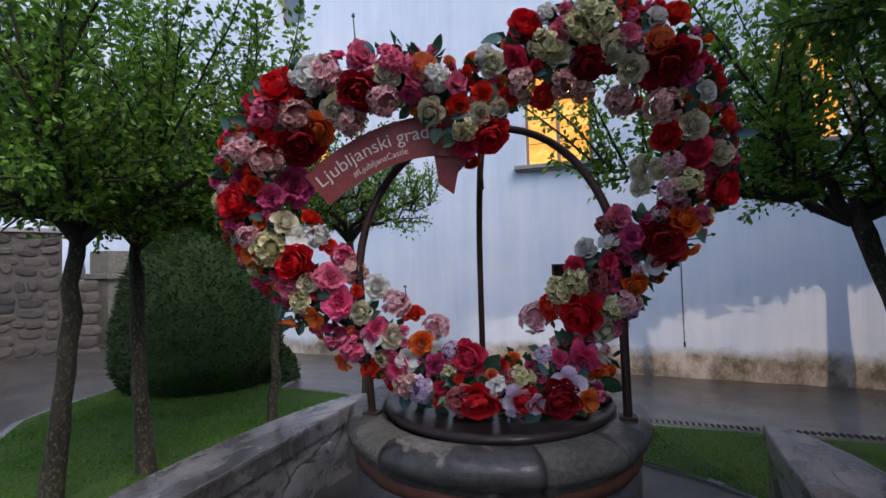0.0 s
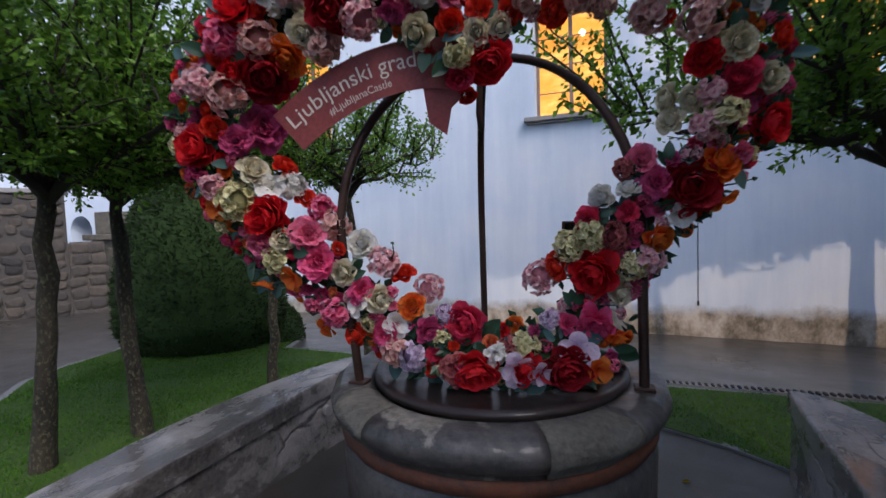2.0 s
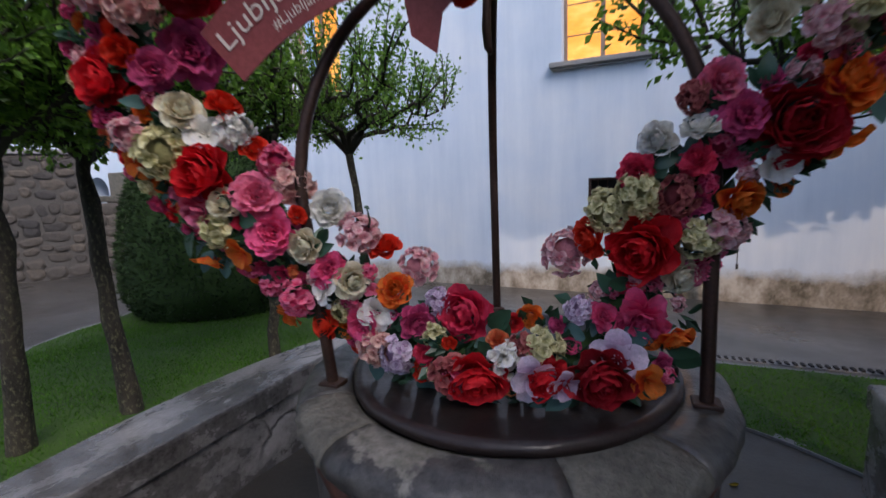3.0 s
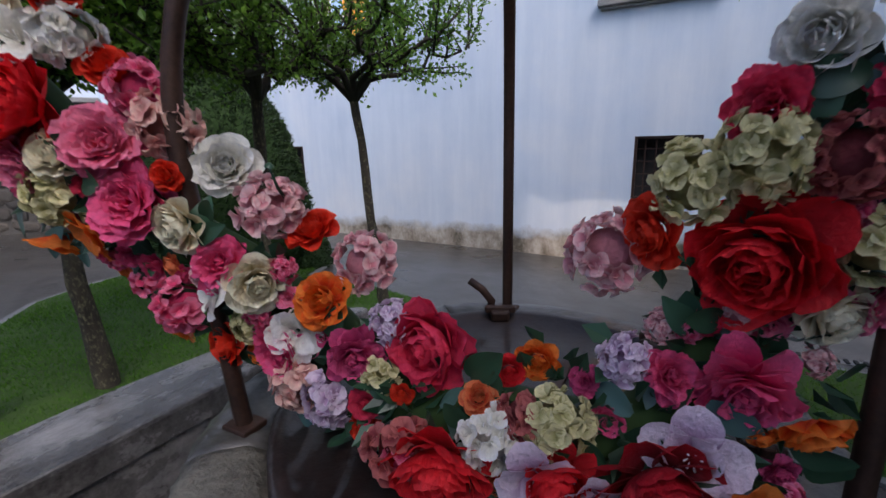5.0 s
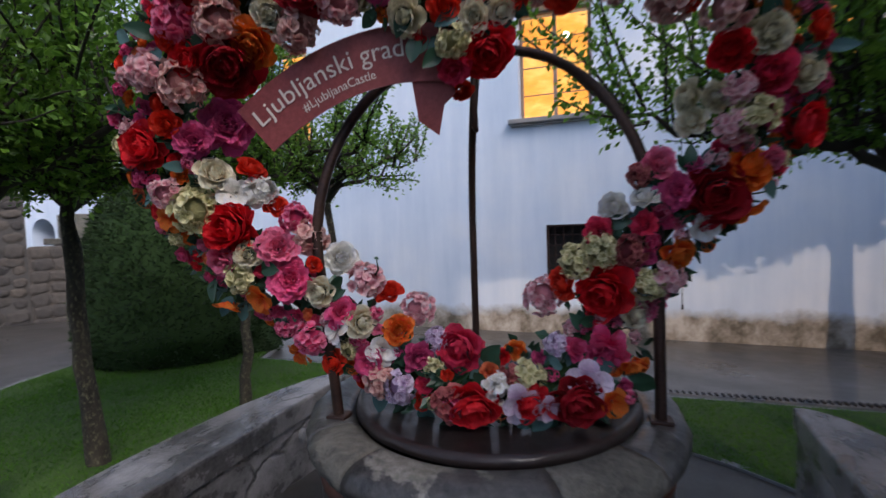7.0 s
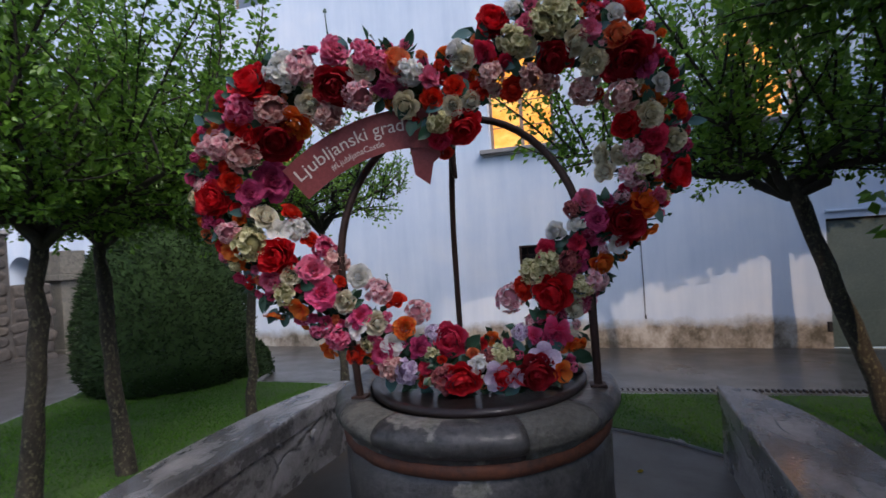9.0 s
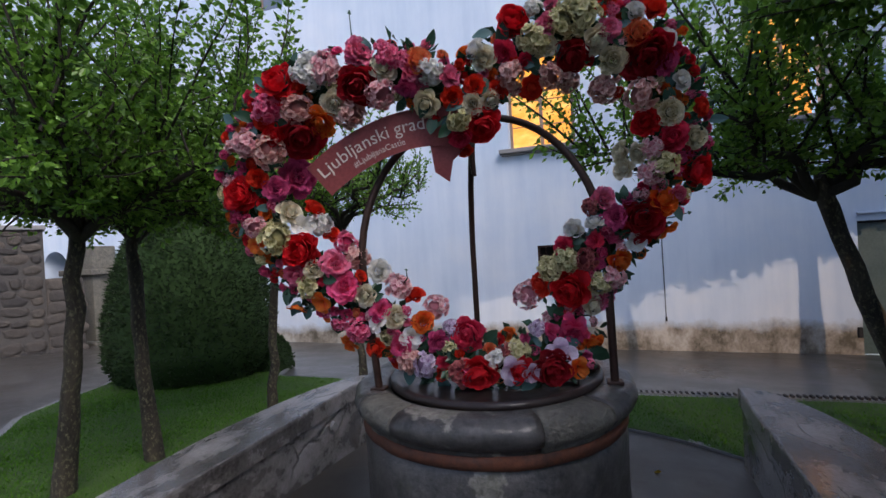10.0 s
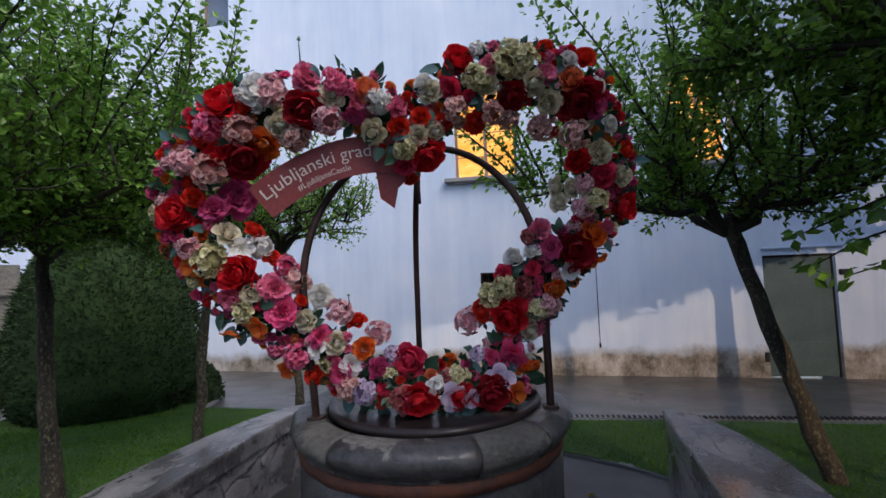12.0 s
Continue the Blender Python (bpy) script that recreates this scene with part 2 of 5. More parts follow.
def leaf_material(name, dark, light, rough=0.45, through=0.35):
    m, nt, b = material(name, light, rough)
    g = nt.nodes.new("ShaderNodeNewGeometry")
    col = ramp(nt, g.outputs["Random Per Island"], [(0.0, dark), (1.0, light)])
    o = nt.nodes.new("ShaderNodeObjectInfo")
    col = mix(nt, col, ramp(nt, o.outputs["Random"], [(0.0, (0.75, 0.75, 0.75)), (1.0, (1.1, 1.1, 1.1))]), 0.7, "MULTIPLY")
    nt.links.new(col, b.inputs["Base Color"])
    t = nt.nodes.new("ShaderNodeBsdfTranslucent")
    nt.links.new(col, t.inputs[0])
    mx = nt.nodes.new("ShaderNodeMixShader")
    mx.inputs[0].default_value = through
    nt.links.new(b.outputs[0], mx.inputs[1])
    nt.links.new(t.outputs[0], mx.inputs[2])
    nt.links.new(mx.outputs[0], nt.nodes["Material Output"].inputs[0])
    return m


M["leaf"] = leaf_material("tree_leaf", (0.042, 0.12, 0.014), (0.21, 0.42, 0.055), 0.38, 0.45)
M["hedge"] = leaf_material("hedge_leaf", (0.007, 0.022, 0.004), (0.028, 0.070, 0.013), 0.9, 0.1)
M["grass"] = leaf_material("grass_blade", (0.026, 0.095, 0.003), (0.080, 0.23, 0.005), 0.7, 0.35)
M["silk_leaf"] = leaf_material("silk_leaf", (0.012, 0.045, 0.022), (0.03, 0.095, 0.05), 0.4, 0.2)
M["teal_leaf"] = leaf_material("teal_silk_leaf", (0.04, 0.10, 0.10), (0.09, 0.20, 0.18), 0.45, 0.25)


def petal_material(name, dark, light):
    """Silk petals: deeper at the base, paler at the rim, crinkled, each petal a little different."""
    m, nt, b = material(name, light, 0.62)
    g, run = nt.nodes.new("ShaderNodeNewGeometry"), nt.nodes.new("ShaderNodeAttribute")
    run.attribute_name = "run"
    crinkle = noise_out(nt, 16, 5, 0.65, (1, 1, 0.4))
    lift = nt.nodes.new("ShaderNodeMath")
    lift.operation = "MULTIPLY_ADD"
    nt.links.new(g.outputs["Random Per Island"], lift.inputs[0])
    lift.inputs[1].default_value = 0.5
    half = nt.nodes.new("ShaderNodeMath")
    half.operation = "MULTIPLY"
    nt.links.new(run.outputs["Fac"], half.inputs[0])
    half.inputs[1].default_value = 0.6
    nt.links.new(half.outputs[0], lift.inputs[2])
    pale = tuple(min(0.9, v * 1.08 + 0.012) for v in light)
    col = ramp(nt, lift.outputs[0], [(0.05, tuple(v * 0.75 for v in dark)), (0.32, dark), (0.66, light), (0.95, pale)])
    col = mix(nt, col, ramp(nt, crinkle, [(0.35, (0.86, 0.86, 0.86)), (0.65, (1.10, 1.10, 1.10))]), 0.8, "MULTIPLY")
    nt.links.new(col, b.inputs["Base Color"])
    bump(nt, b, crinkle, 0.5, 0.05)
    t = nt.nodes.new("ShaderNodeBsdfTranslucent")
    nt.links.new(col, t.inputs[0])
    mx = nt.nodes.new("ShaderNodeMixShader")
    mx.inputs[0].default_value = 0.28
    nt.links.new(b.outputs[0], mx.inputs[1])
    nt.links.new(t.outputs[0], mx.inputs[2])
    nt.links.new(mx.outputs[0], nt.nodes["Material Output"].inputs[0])
    return m


PETAL = {
    "red": ((0.56, 0.003, 0.010), (0.86, 0.014, 0.026)), "darkred": ((0.24, 0.001, 0.008), (0.50, 0.005, 0.018)),
    "crimson": ((0.62, 0.008, 0.05), (0.88, 0.045, 0.12)), "scarlet": ((0.72, 0.012, 0.004), (0.93, 0.045, 0.012)),
    "orange": ((0.88, 0.070, 0.005), (0.96, 0.22, 0.025)), "coral": ((0.84, 0.10, 0.04), (0.94, 0.28, 0.11)),
    "cream": ((0.70, 0.57, 0.33), (0.93, 0.86, 0.66)), "white": ((0.80, 0.77, 0.66), (0.93, 0.91, 0.84)),
    "beige": ((0.54, 0.46, 0.25), (0.84, 0.76, 0.53)), "pink": ((0.78, 0.045, 0.16), (0.94, 0.22, 0.36)),
    "hotpink": ((0.76, 0.016, 0.12), (0.93, 0.11, 0.28)), "magenta": ((0.44, 0.010, 0.10), (0.74, 0.09, 0.26)),
    "palepink": ((0.76, 0.27, 0.32), (0.94, 0.58, 0.58)), "dustypink": ((0.68, 0.27, 0.25), (0.90, 0.57, 0.49)),
    "green": ((0.48, 0.44, 0.18), (0.80, 0.74, 0.43)), "lilac": ((0.58, 0.36, 0.56), (0.84, 0.70, 0.84)),
    "rosewood": ((0.30, 0.04, 0.05), (0.55, 0.15, 0.14)),
}
for key, (dark, light) in PETAL.items():
    M[key] = petal_material(key + "_petal", dark, light)

# ---- ground ----
WELL = (-0.56, 2.00)
WALL_Y = 8.52


def ground_z(x, y):
    """Level round the well, then falling to the wall, whose foot drops a little to the east."""
    foot = 0.1 - 0.02 * max(-16, min(8, x))
    return 0.66 - (0.66 - foot) * max(0.0, min(1.05, (y - 2.16) / 6.36))


def sheet(name, xs, ys, mat, lift=0.0, rough=0.0):
    verts = [(x, y, ground_z(x, y) + lift + rough * noise.noise(Vector((x * 2.3, y * 2.3, 1)))) for y in ys for x in xs]
    n = len(xs)
    faces = [(j * n + i, j * n + i + 1, (j + 1) * n + i + 1, (j + 1) * n + i) for j in range(len(ys) - 1) for i in range(n - 1)]
    return link_mesh(name, verts, faces, mat)


steps = [-400, -60, -20] + [v * 0.5 for v in range(-32, 25)] + [20, 60, 400]
rows_y = [-400, -60, -20, -8, -4] + [v * 0.4 for v in range(-5, 23)] + [9.2, 12, 30, 400]
tagged(sheet("ground", steps, rows_y, M["asphalt"], 0, 0.006), "wet grey asphalt yard sloping down to the wall", "ground", kind="structure")

# round paved floor about the well
verts, faces = [(WELL[0], WELL[1], ground_z(*WELL) + 0.012)], []
for ring in range(1, 9):
    for k in range(64):
        a = 2 * math.pi * k / 64
        x, y = WELL[0] + 1.93 * ring / 8 * math.cos(a), WELL[1] + 1.93 * ring / 8 * math.sin(a)
        verts.append((x, y, ground_z(x, y) + 0.012))
for k in range(64):
    faces.append((0, 1 + k, 1 + (k + 1) % 64))
    for ring in range(7):
        a, b = 1 + ring * 64 + k, 1 + ring * 64 + (k + 1) % 64
        faces.append((a, a + 64, b + 64, b))
tagged(link_mesh("pavement", verts, faces, M["paving"]), "round wet paving about the well", "pavement", kind="structure")


def inside(poly, x, y):
    hit = False
    for (x1, y1), (x2, y2) in zip(poly, poly[1:] + poly[:1]):
        if (y1 > y) != (y2 > y) and x < (x2 - x1) * (y - y1) / (y2 - y1) + x1:
            hit = not hit
    return hit


def lawn(name, poly, seed, blades, near):
    """A turf slab with an uneven rim, and blades of grass over it."""
    bm = bmesh.new()
    vs = [bm.verts.new((x, y, ground_z(x, y) - 0.05)) for x, y in poly]
    f = bm.faces.new(vs)
    bmesh.ops.triangulate(bm, faces=[f])
    bmesh.ops.subdivide_edges(bm, edges=bm.edges[:], cuts=3, use_grid_fill=True)
    bmesh.ops.triangulate(bm, faces=bm.faces[:])
    bmesh.ops.subdivide_edges(bm, edges=bm.edges[:], cuts=1, use_grid_fill=True)
    for v in bm.verts:
        v.co.z = ground_z(v.co.x, v.co.y) + 0.035 + 0.012 * noise.noise(v.co * 2.0)
    g = bmesh.ops.extrude_face_region(bm, geom=bm.faces[:])
    bmesh.ops.translate(bm, verts=[v for v in g["geom"] if isinstance(v, bmesh.types.BMVert)], vec=(0, 0, -0.12))
    turf = tagged(part(name, bm, M["soil"], None, smooth=False), "short mown green lawn, wet from rain", "lawn", kind="structure")
    rng = np.random.default_rng(seed)
    xs, ys = [p[0] for p in poly], [p[1] for p in poly]
    verts, faces = [], []
    made = 0
    while made < blades:
        x, y = rng.uniform(min(xs), max(xs)), rng.uniform(min(ys), max(ys))
        if not inside(poly, x, y) or rng.random() > min(1.0, 3.2 / (0.3 + math.hypot(x - near[0], y - near[1]))):
            continue
        z = ground_z(x, y) + 0.03
        a, h, w = rng.uniform(0, 6.28), rng.uniform(0.012, 0.034), rng.uniform(0.002, 0.005)
        lean = rng.normal(0, 0.018, 2)
        dx, dy = w * math.cos(a), w * math.sin(a)
        k = len(verts)
        verts += [(x - dx, y - dy, z), (x + dx, y + dy, z), (x + lean[0], y + lean[1], z + h)]
        faces.append((k, k + 1, k + 2))
        made += 1
    tagged(link_mesh("grass", verts, faces, M["grass"], smooth=False), "short green grass blades on the lawn", "grass", kind="stuff")
    return turf


def arc(cx, cy, rx, ry, a0, a1, n):
    return [(cx + rx * math.cos(radians(a0 + (a1 - a0) * k / n)), cy + ry * math.sin(radians(a0 + (a1 - a0) * k / n))) for k in range(n + 1)]


lawn("lawn_west", [(-5.0, -1.5), (-2.0, -1.5), (-2.1, 0.8), (-2.15, 1.9), (-2.0, 2.75), (-1.85, 3.2), (-2.1, 4.1), (-2.6, 5.0), (-3.3, 5.18), (-4.3, 5.21), (-4.6, 5.9), (-5.6, 6.3), (-6.7, 6.0), (-6.8, 5.0), (-6.3, 4.3), (-6.12, 3.7), (-5.75, 3.05), (-5.2, 2.55), (-4.7, 1.0)], 3, 110000, (-2.6, 1.8))
lawn("lawn_east", arc(WELL[0], WELL[1], 1.93, 1.93, 83, 25, 8) + [(1.25, 2.6), (1.3, 1.2), (1.4, -1.5), (6.5, -1.5), (6.5, 4.86), (3, 4.90), (1.2, 4.90), (-0.3, 4.88)], 4, 90000, (0.8, 3.4))

# ---- the far wall ----
def wall_with_openings(name, x0, x1, z1, y, depth, holes, mat):
    """A plastered wall facing south; each hole is (left, right, bottom, top) and goes through it."""
    xs = sorted({x0, x1, *(v for h in holes for v in h[:2])} | {x0 + (x1 - x0) * k / 24 for k in range(25)})
    zs = sorted({-0.3, z1, *(v for h in holes for v in h[2:])})
    verts, faces = [], []

    def quad(*p):
        k = len(verts)
        verts.extend(p)
        faces.append((k, k + 1, k + 2, k + 3))

    for a, b in zip(xs, xs[1:]):
        for c, d in zip(zs, zs[1:]):
            mx, mz = (a + b) / 2, (c + d) / 2
            if not any(h[0] < mx < h[1] and h[2] < mz < h[3] for h in holes):
                quad((a, y, c), (b, y, c), (b, y, d), (a, y, d))
                quad((a, y + depth, c), (a, y + depth, d), (b, y + depth, d), (b, y + depth, c))
    for l, r, b, t in holes:
        quad((l, y, b), (l, y, t), (l, y + depth, t), (l, y + depth, b))
        quad((r, y, b), (r, y + depth, b), (r, y + depth, t), (r, y, t))
        quad((l, y, t), (r, y, t), (r, y + depth, t), (l, y + depth, t))
        quad((l, y, b), (l, y + depth, b), (r, y + depth, b), (r, y, b))
    quad((x0, y, z1), (x1, y, z1), (x1, y + depth, z1), (x0, y + depth, z1))
    return tagged(link_mesh(name, verts, faces, mat, smooth=False), "lime-washed castle wall with sky blue put into its colour, stained plinth", "wall", kind="structure")


LIT = [(-1.14, 0.12), (2.98, 4.24), (-6.72, -5.46)]
ARCHES = [(-14.05, -13.17, 2.70), (-12.16, -11.17, 2.64)]
holes = [(a, b, 4.0, 6.0) for a, b in LIT]
holes += [(-6.86, -6.04, 7.83, 9.1), (-0.71, 0.19, 1.15, 2.09), (-8.20, -7.28, 0.95, 2.07), (4.38, 5.56, -0.3, 2.19)]
holes += [(a, b, 0.9, t) for a, b, t in ARCHES]
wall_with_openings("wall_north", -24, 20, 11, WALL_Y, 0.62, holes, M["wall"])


def glow_material():
    m, nt, b = material("lamp_lit_room", (0.6, 0.35, 0.12), 0.8)
    c = ramp(nt, noise_out(nt, 1.6, 4, 0.6, (1, 1, 2.2)), [(0.3, (0.78, 0.22, 0.02)), (0.5, (1.0, 0.38, 0.045)), (0.7, (1.0, 0.62, 0.18))])
    nt.links.new(c, b.inputs["Emission Color"])
    b.inputs["Emission Strength"].default_value = 0.95
    return m


M["glow"] = glow_material()
bulb, bnt, bb = material("bulb_glow", (1, 0.9, 0.75), 0.5)
bb.inputs["Emission Color"].default_value, bb.inputs["Emission Strength"].default_value = (1, 0.88, 0.68, 1), 9.0
M["bulb"] = bulb
glass, gnt, gb = material("window_glass", (0.9, 0.93, 0.95), 0.04)
gb.inputs["Transmission Weight"].default_value = 1.0
gb.inputs["IOR"].default_value = 1.05
M["glass"] = glass
dim, dnt, db = material("dusk_reflecting_glass", (0.16, 0.20, 0.26), 0.08)
M["dim_glass"] = dim


def window(l, r, b, t, lit, rows=3):
    y = WALL_Y + 0.36
    w = empty("window", Matrix.Translation(((l + r) / 2, y, b)), "tall casement window glowing orange with brown frame" if lit else "small dark castle window reflecting the dusk sky", "window")
    w["kind"] = "structure"
    hw, h = (r - l) / 2, t - b
    bm = bmesh.new()
    f = 0.055
    for lo, hi in (((-hw, -0.03, 0), (-hw + f, 0.03, h)), ((hw - f, -0.03, 0), (hw, 0.03, h)), ((-hw + f, -0.03, 0), (hw - f, 0.03, f)), ((-hw + f, -0.03, h - f), (hw - f, 0.03, h))):
        add_box(bm, lo, hi, 0.006)
    part("window_frame", bm, M["frame"], w)
    if lit:
        bm = bmesh.new()
        add_box(bm, (-0.035, -0.034, f), (0.035, 0.034, h - f), 0.006)
        part("mullion", bm, M["frame"], w)
        for k in range(1, rows + 1):
            bm = bmesh.new()
            z = h * k / (rows + 1)
            add_box(bm, (-hw + f, -0.012, z - 0.009), (hw - f, 0.012, z + 0.009), 0.003)
            part("glazing_bar", bm, M["frame"], w)
    for s in ((-1, 1) if lit else (0,)):
        bm = bmesh.new()
        lo, hi = ((-hw + f, hw - f) if s == 0 else ((-hw + f, -0.035) if s < 0 else (0.035, hw - f)))
        add_box(bm, (lo, -0.003, f), (hi, 0.003, h - f))
        p = part("pane", bm, M["glass"] if lit else M["dim_glass"], w)
        p.visible_shadow = False
    if lit:
        bm = bmesh.new()
        add_box(bm, (-hw - 0.2, 0.9, -0.4), (hw + 0.2, 0.94, h + 0.4))
        part("lit_room", bm, M["glow"], w, "warm lamp-lit room behind the glass")
        bm = bmesh.new()
        bmesh.ops.create_uvsphere(bm, u_segments=16, v_segments=10, radius=0.055, matrix=Matrix.Translation((0.20, 0.45, 1.70)))
        part("bulb", bm, M["bulb"], w, "bright bare bulb", smooth=True)
        bm = bmesh.new()
        add_box(bm, (-hw - 0.19, -0.50, -0.09), (hw + 0.17, 0.0, -0.004), 0.015)
        add_box(bm, (-hw - 0.15, -0.44, -0.13), (hw + 0.13, -0.362, -0.09), 0.012)
        part("window_sill", bm, M["sill"], w, "grey stone sill")
    return w


for a, b in LIT:
    window(a, b, 4.0, 6.0, True)
window(-6.86, -6.04, 7.83, 9.1, False)


def cellar(l, r, b, t):
    y = WALL_Y
    w = empty("cellar_window", Matrix.Translation(((l + r) / 2, y, b)), "dark barred cellar window low in the wall", "window")
    w["kind"] = "structure"
    hw, h = (r - l) / 2, t - b
    # A near-black sheet stands in for the unshown cellar's shade.
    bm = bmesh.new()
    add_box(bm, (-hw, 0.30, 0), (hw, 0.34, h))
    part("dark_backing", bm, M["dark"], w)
    bm = bmesh.new()
    for lo, hi in (((-hw, 0.02, 0), (-hw + 0.04, 0.08, h)), ((hw - 0.04, 0.02, 0), (hw, 0.08, h)), ((-hw + 0.04, 0.02, h - 0.04), (hw - 0.04, 0.08, h)), ((-hw + 0.04, 0.02, 0), (hw - 0.04, 0.08, 0.04))):
        add_box(bm, lo, hi, 0.004)
    part("window_frame", bm, M["iron"], w)
    for k in range(1, 6):
        bm = bmesh.new()
        x = -hw + 2 * hw * k / 6
        add_box(bm, (x - 0.010, 0.10, 0.0), (x + 0.010, 0.12, h), 0.003)
        part("bar", bm, M["iron"], w)
    for k in range(1, 5):
        bm = bmesh.new()
        z = h * k / 5
        add_box(bm, (-hw, 0.125, z - 0.008), (hw, 0.14, z + 0.008), 0.003)
        part("bar", bm, M["iron"], w)


cellar(-0.71, 0.19, 1.15, 2.09)
cellar(-8.20, -7.28, 0.95, 2.07)

door = empty("door_1", Matrix.Translation((4.97, WALL_Y + 0.10, 0.0)), "closed grey-green panelled door in the wall", "door")
door["kind"] = "structure"
bm = bmesh.new()
add_box(bm, (-0.57, 0, 0.012), (0.57, 0.05, 2.15), 0.004)
part("door_leaf", bm, M["door"], door)
bm = bmesh.new()
add_box(bm, (-0.56, -0.008, 0.03), (0.56, 0.0, 0.62), 0.003)
part("kick_plate", bm, M["door"], door)
bm = bmesh.new()
for lo, hi in (((-0.59, -0.03, 0), (-0.57, 0.08, 2.19)), ((0.57, -0.03, 0), (0.59, 0.08, 2.19)), ((-0.57, -0.03, 2.15), (0.57, 0.08, 2.19))):
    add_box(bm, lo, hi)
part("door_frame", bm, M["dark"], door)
bm = bmesh.new()
add_box(bm, (-0.67, -0.15, 0.30), (-0.61, -0.10, 0.47), 0.012)
part("lock_box", bm, M["dark"], door)
bm = bmesh.new()
add_box(bm, (0.62, -0.18, 1.80), (0.76, -0.10, 1.90), 0.012)
part("wall_light", bm, M["dark"], door)
bm = bmesh.new()
add_box(bm, (-0.60, -0.15, 2.30), (0.72, -0.10, 2.34), 0.01)
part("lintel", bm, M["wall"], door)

# niches of the far left wall, with round heads
for l, r, t in ARCHES:
    n = empty("niche", Matrix.Translation(((l + r) / 2, WALL_Y, 0.9)), "round-headed niche in the white wall, its shade put into a dark back", "niche")
    n["kind"] = "structure"
    hw, h = (r - l) / 2, t - 0.9
    # The niche's inner shade is painted: its back is coloured near-black.
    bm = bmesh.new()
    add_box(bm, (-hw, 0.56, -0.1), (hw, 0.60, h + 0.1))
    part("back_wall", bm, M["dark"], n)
    bm = bmesh.new()
    outer = [(-hw, h + 0.02), (-hw, h - hw)] + [(-hw * math.cos(radians(a)), h - hw + hw * math.sin(radians(a)) * 0.98) for a in range(10, 180, 10)] + [(hw, h - hw), (hw, h + 0.02)]
    front = [bm.verts.new((x, -0.003, z)) for x, z in outer]
    back = [bm.verts.new((x, 0.5, z)) for x, z in outer]
    bm.faces.new(front)
    for k in range(len(outer) - 1):
        bm.faces.new((front[k], front[k + 1], back[k + 1], back[k]))
    part("arch_head", bm, M["wall"], n)

# thin cable down the wall
bm = bmesh.new()
add_box(bm, (1.480, WALL_Y - 0.012, 0.64), (1.490, WALL_Y - 0.002, 3.4))
add_box(bm, (1.472, WALL_Y - 0.02, 0.60), (1.500, WALL_Y - 0.002, 0.68))
tagged(part("wall_cable", bm, M["dark"], None), "thin dark cable running down the plaster wall", "cable")

# closing walls behind the camera and at the sides
bm = bmesh.new()
add_box(bm, (-24, -15.6, -0.3), (20, -15, 7))
tagged(part("wall_south", bm, M["wall"], None), "plain plastered wall, unseen, added to enclose the yard", "wall", kind="structure")
bm = bmesh.new()
add_box(bm, (-15.2, -15, -0.3), (-14.6, WALL_Y, 8.9))
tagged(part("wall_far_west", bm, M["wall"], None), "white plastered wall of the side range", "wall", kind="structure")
bm = bmesh.new()
add_box(bm, (-15.2, -15, 8.9), (-14.3, WALL_Y, 9.02), 0.02)
add_box(bm, (-15.2, -15, 9.02), (-14.0, WALL_Y, 9.20), 0.02)
tagged(part("trim", bm, M["sill"], None), "grey stone eaves cornice", "cornice", kind="structure")
# Unseen wall added on the east, its height set to shade the right side.
bm = bmesh.new()
add_box(bm, (8.6, -15, -0.3), (9.2, WALL_Y, 12.8))
tagged(part("wall_east", bm, M["wall"], None), "plain plastered wall, unseen, added to enclose the yard", "wall", kind="structure")

# ---- the well ----
well = empty("well", Matrix.Translation((WELL[0], WELL[1], ground_z(*WELL))), "round old stone well with patched cement rim and iron band", "well")
Z0 = ground_z(*WELL)


def ring_part(name, profile, mat, parent, label="", wobble=0.0, seed=0, segments=96):
    v, f = revolve(profile, segments, wobble, seed)
    return link_mesh(name, v, f, mat, parent, label)


ring_part("shaft", [(0.60, -0.02), (0.645, 0.0), (0.640, 0.05), (0.625, 0.08), (0.622, 0.40), (0.63, 0.62), (0.60, 0.66)], M["well"], well, "weathered stone shaft", 0.010, 1)
ring_part("iron_band", [(0.615, 0.655), (0.632, 0.658), (0.635, 0.68), (0.633, 0.705), (0.615, 0.71)], M["rust_band"], well, "rusty iron band", 0.006, 5)
RIM = [(0.586, 0.70), (0.625, 0.705), (0.632, 0.715), (0.632, 0.728), (0.646, 0.735), (0.664, 0.752), (0.674, 0.775), (0.673, 0.798), (0.660, 0.822), (0.634, 0.838), (0.595, 0.843), (0.54, 0.842), (0.50, 0.82), (0.50, 0.60)]


def rim_piece(a0, a1, mat, label, wobble, seed):
    """An arc of the rim, closed at both ends, so that old stone and new cement butt together."""
    n = max(6, int((a1 - a0) / 2.5))
    verts, faces, m = [], [], len(RIM)
    for s in range(n + 1):
        a = radians(a0 + 0.15 + (a1 - a0 - 0.3) * s / n)
        for r, z in RIM:
            q = Vector((math.cos(a) * 4, math.sin(a) * 4, z * 8 + seed * 3))
            d = wobble * (noise.noise(q * 1.6) + 0.7 * noise.noise(q * 5)) if r > 0.52 else 0
            verts.append(((r + d) * math.cos(a), (r + d) * math.sin(a), z + 0.5 * d))
    for s in range(n):
        for k in range(m - 1):
            i = s * m + k
            faces.append((i, i + m, i + m + 1, i + 1))
    faces += [tuple(range(m)), tuple(range(n * m + m - 1, n * m - 1, -1))]
    return link_mesh("rim_stone", verts, faces, mat, well, label)


